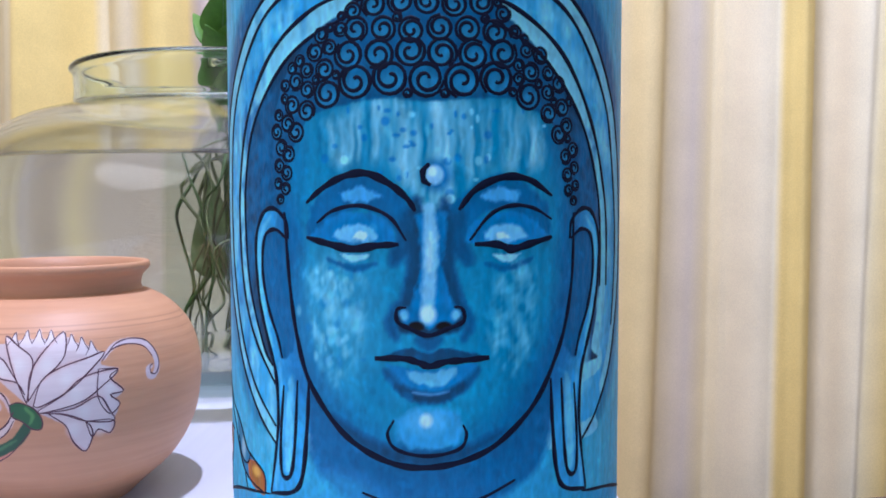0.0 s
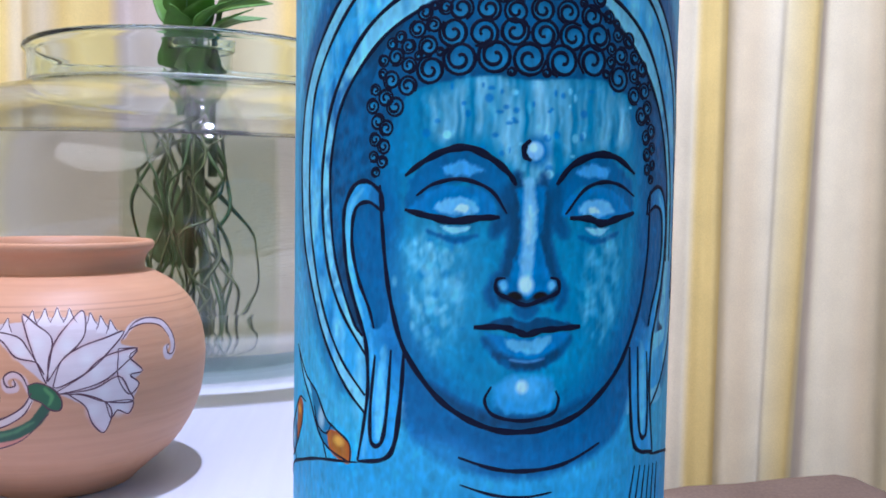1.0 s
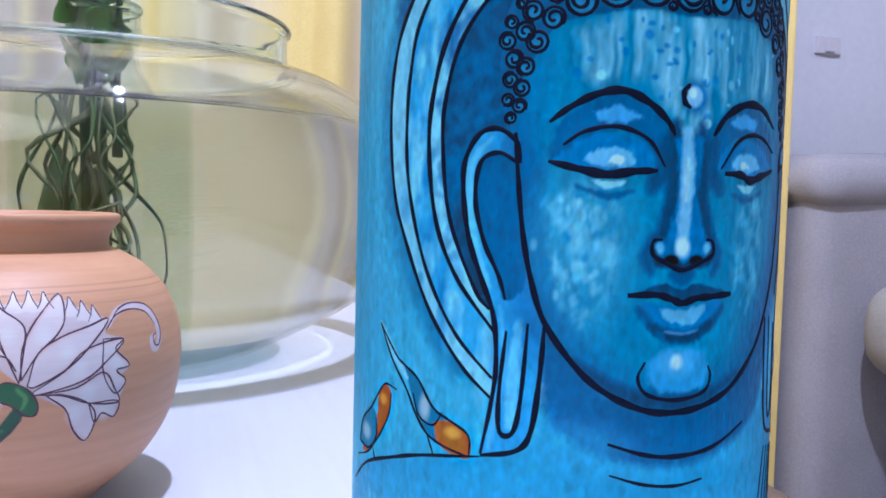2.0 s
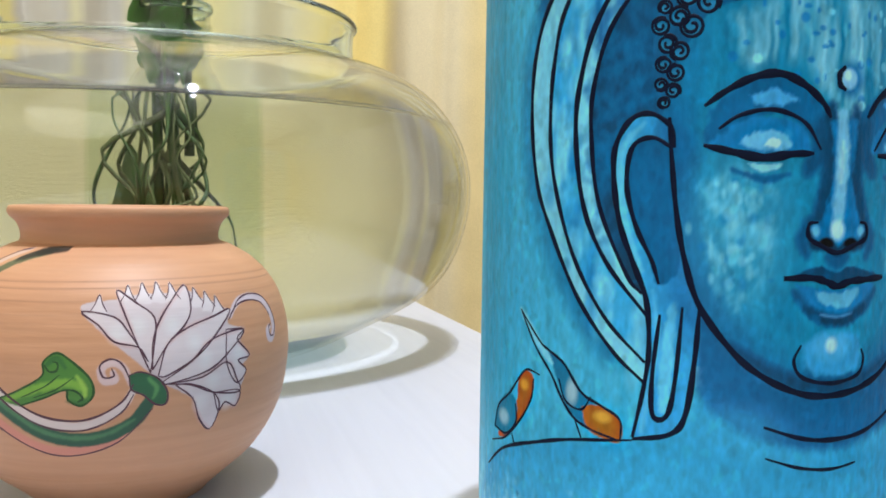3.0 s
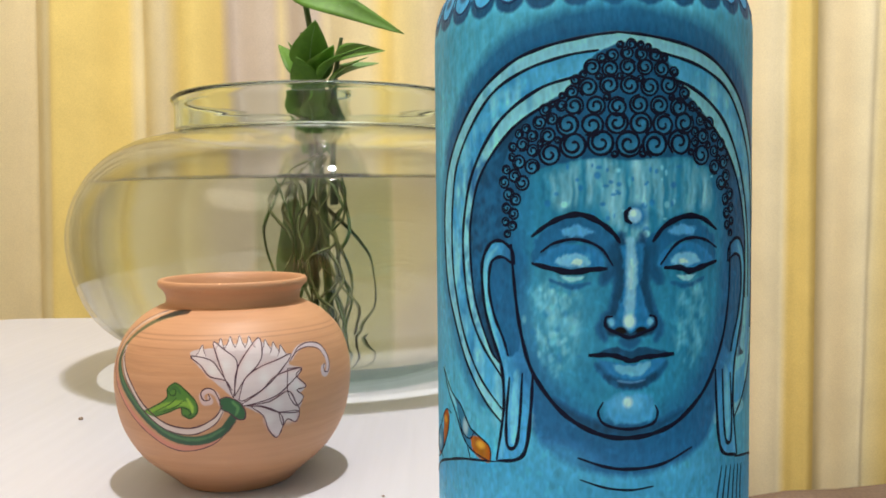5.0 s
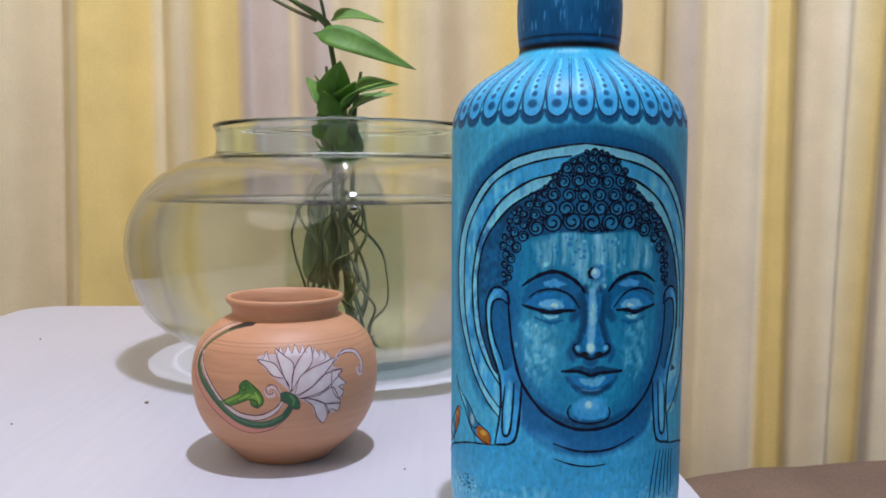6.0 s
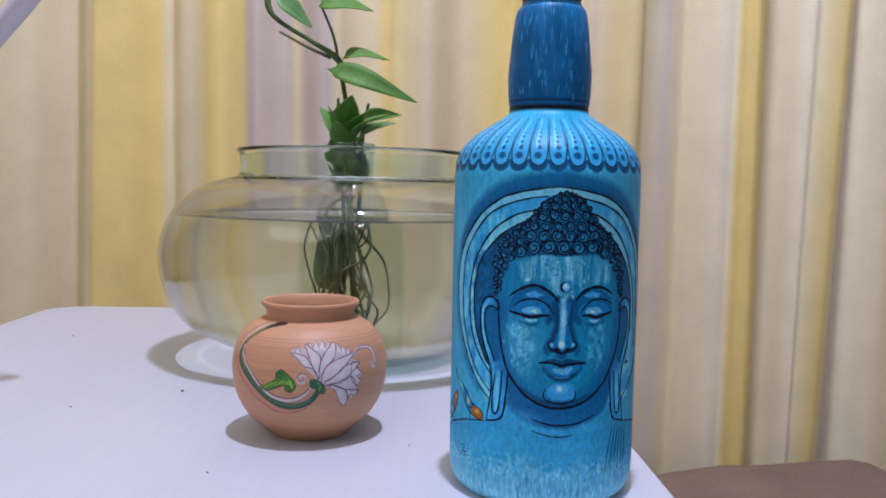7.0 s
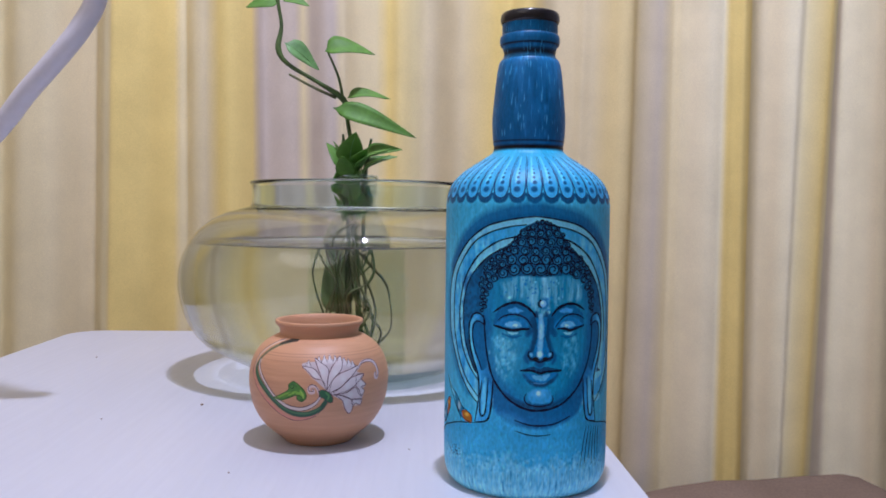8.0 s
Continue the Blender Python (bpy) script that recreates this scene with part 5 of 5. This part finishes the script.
# ---- the desk lamp over the table ----
lamp = thing("desk_lamp", (-0.46, 0.50, FLOOR_Z), "white gooseneck floor lamp arching over the table", "lamp")
L = lambda x, y, z: (x + 0.46, y - 0.50, z - FLOOR_Z)
part("gooseneck", tube([L(-0.56, 0.50, FLOOR_Z + 0.03), L(-0.56, 0.49, -0.25), L(-0.52, 0.40, 0.02), L(-0.4045, 0.345, 0.110), L(-0.3285, 0.325, 0.173), L(-0.2995, 0.315, 0.2025), L(-0.2755, 0.308, 0.226), L(-0.2615, 0.306, 0.243), L(-0.2525, 0.305, 0.260), L(-0.2455, 0.298, 0.290), L(-0.230, 0.275, 0.38), L(-0.19, 0.22, 0.75), L(-0.13, 0.15, 1.10), L(-0.07, 0.09, 1.28), LAMP - Vector((-0.46, 0.50, FLOOR_Z)) + Vector((0, 0, 0.066))], [0.0065] * 15, 12), LAMP_WHITE, lamp)
socket = part("socket", lathe(smooth_profile([(0.0, 0.030), (0.014, 0.030), (0.016, 0.034), (0.015, 0.062), (0.006, 0.070), (0.0, 0.070)], 4), 24), LAMP_WHITE, lamp)
socket.location = LAMP - Vector((-0.46, 0.50, FLOOR_Z))
part("collar_ring", lathe(smooth_profile([(0.0155, 0.036), (0.0185, 0.038), (0.0185, 0.044), (0.0155, 0.046)], 3), 24), CAP_BLACK, socket, "black plastic collar ring")
part("base_plate", lathe(smooth_profile([(0.0, 0.0), (0.11, 0.0), (0.115, 0.008), (0.10, 0.022), (0.02, 0.032), (0.0, 0.034)], 4), 48), LAMP_WHITE, lamp).location = (-0.10, 0, 0)

# unseen panel added to house the fill light; no such lamp is known
fill_panel = thing("fill_panel", (-0.92, -0.85, 1.62), "wide round white panel under the ceiling, unseen and added as fill light", "lamp")
part("housing", lathe(smooth_profile([(0.715, 0.0), (0.725, 0.03), (0.720, 0.10), (0.65, 0.125), (0.0, 0.125)], 4), 48), LAMP_WHITE, fill_panel)
part("diffuser", lathe([(0.0, 0.012), (0.712, 0.012)], 48), GLOW, fill_panel)

# ---- low form and armchair beyond the table ----
def cushion(sx, sy, sz, soft, seed, lump=0.006):
    bm = block(sx, sy, sz, (0, 0, sz / 2), soft, 4)
    bmesh.ops.subdivide_edges(bm, edges=[e for e in bm.edges if e.calc_length() > 0.08], cuts=7, use_grid_fill=True)
    for v in bm.verts:
        v.co += Vector(noise.noise_vector(v.co * 9 + Vector((seed, 0, 0)))) * lump + Vector((0, 0, 1)) * noise.noise(v.co * 3.3 + Vector((0, seed, 0))) * lump * 2
    return bm


# added form whose taupe top makes the dark area low before the curtain
low_form = thing("divan", (0.31, 0.70, FLOOR_Z), "low form with a rumpled taupe top, standing for a dark area beyond the table", "divan")
part("pale_block", cushion(0.56, 0.38, 0.27, 0.04, 5), PALE_CLOTH, low_form).location = (0, 0, 0.14)
taupe_top = part("taupe_top", cushion(0.58, 0.40, 0.13, 0.05, 2, 0.016), TAUPE, low_form)
taupe_top.matrix_local = pose(0, 0, 0.381, 0, -4.0, 0)
for lx in (-0.24, 0.24):
    for ly in (-0.15, 0.15):
        flat_part("leg", block(0.05, 0.05, 0.15, (lx, ly, 0.075), 0.005), TAUPE, low_form)
chair = thing("armchair", (0.920, 0.92, FLOOR_Z), "grey upholstered armchair with a rounded back beside the curtain", "armchair")
part("backrest", cushion(0.34, 0.10, 0.62, 0.03, 8), GREY_CLOTH, chair).location = (0.0, 0.06, 0.26)
part("top_roll", cushion(0.37, 0.13, 0.07, 0.032, 21), GREY_CLOTH, chair).location = (0.0, 0.055, 0.835)
part("arm", cushion(0.16, 0.30, 0.13, 0.05, 11), PALE_CLOTH, chair).location = (-0.06, -0.17, 0.61)
part("arm_post", cushion(0.10, 0.22, 0.60, 0.02, 12), GREY_CLOTH, chair).location = (-0.05, -0.16, 0.02)
part("seat", cushion(0.18, 0.34, 0.18, 0.04, 13), GREY_CLOTH, chair).location = (0.10, -0.14, 0.10)
for lx in (-0.13, 0.13):
    for ly in (-0.24, 0.06):
        flat_part("foot", block(0.04, 0.04, 0.27 if ly > 0 else 0.11, (lx, ly, 0.135 if ly > 0 else 0.055), 0.004), TAUPE, chair)

# ---- small things ----
plate = thing("switch_plate", (0.974, 1.167, 0.349), "small white plastic switch plate on the wall", "switch")
flat_part("plate", block(0.050, 0.008, 0.03, (0, 0, 0), 0.002), LAMP_WHITE, plate)
flat_part("rocker", block(0.018, 0.005, 0.024, (0, -0.006, 0), 0.001), LAMP_WHITE, plate)
for x, y, r in ((-0.197, 0.337, 0.0011), (-0.250, 0.300, 0.0006), (-0.150, 0.190, 0.0006), (-0.330, 0.520, 0.0008), (-0.060, 0.230, 0.0005)):
    bm = bmesh.new()
    bmesh.ops.create_icosphere(bm, subdivisions=2, radius=r)
    for v in bm.verts:
        v.co *= 1 + 0.35 * noise.noise(v.co * 1500 + Vector((x * 90, 0, 0)))
        v.co.z *= 0.6
    crumb = part("crumb", bm, TAUPE)
    crumb.location = (x, y, r * 0.5)
    tagged(crumb, "tiny dark crumb lying on the white table", "crumb", "crumbs on the table")
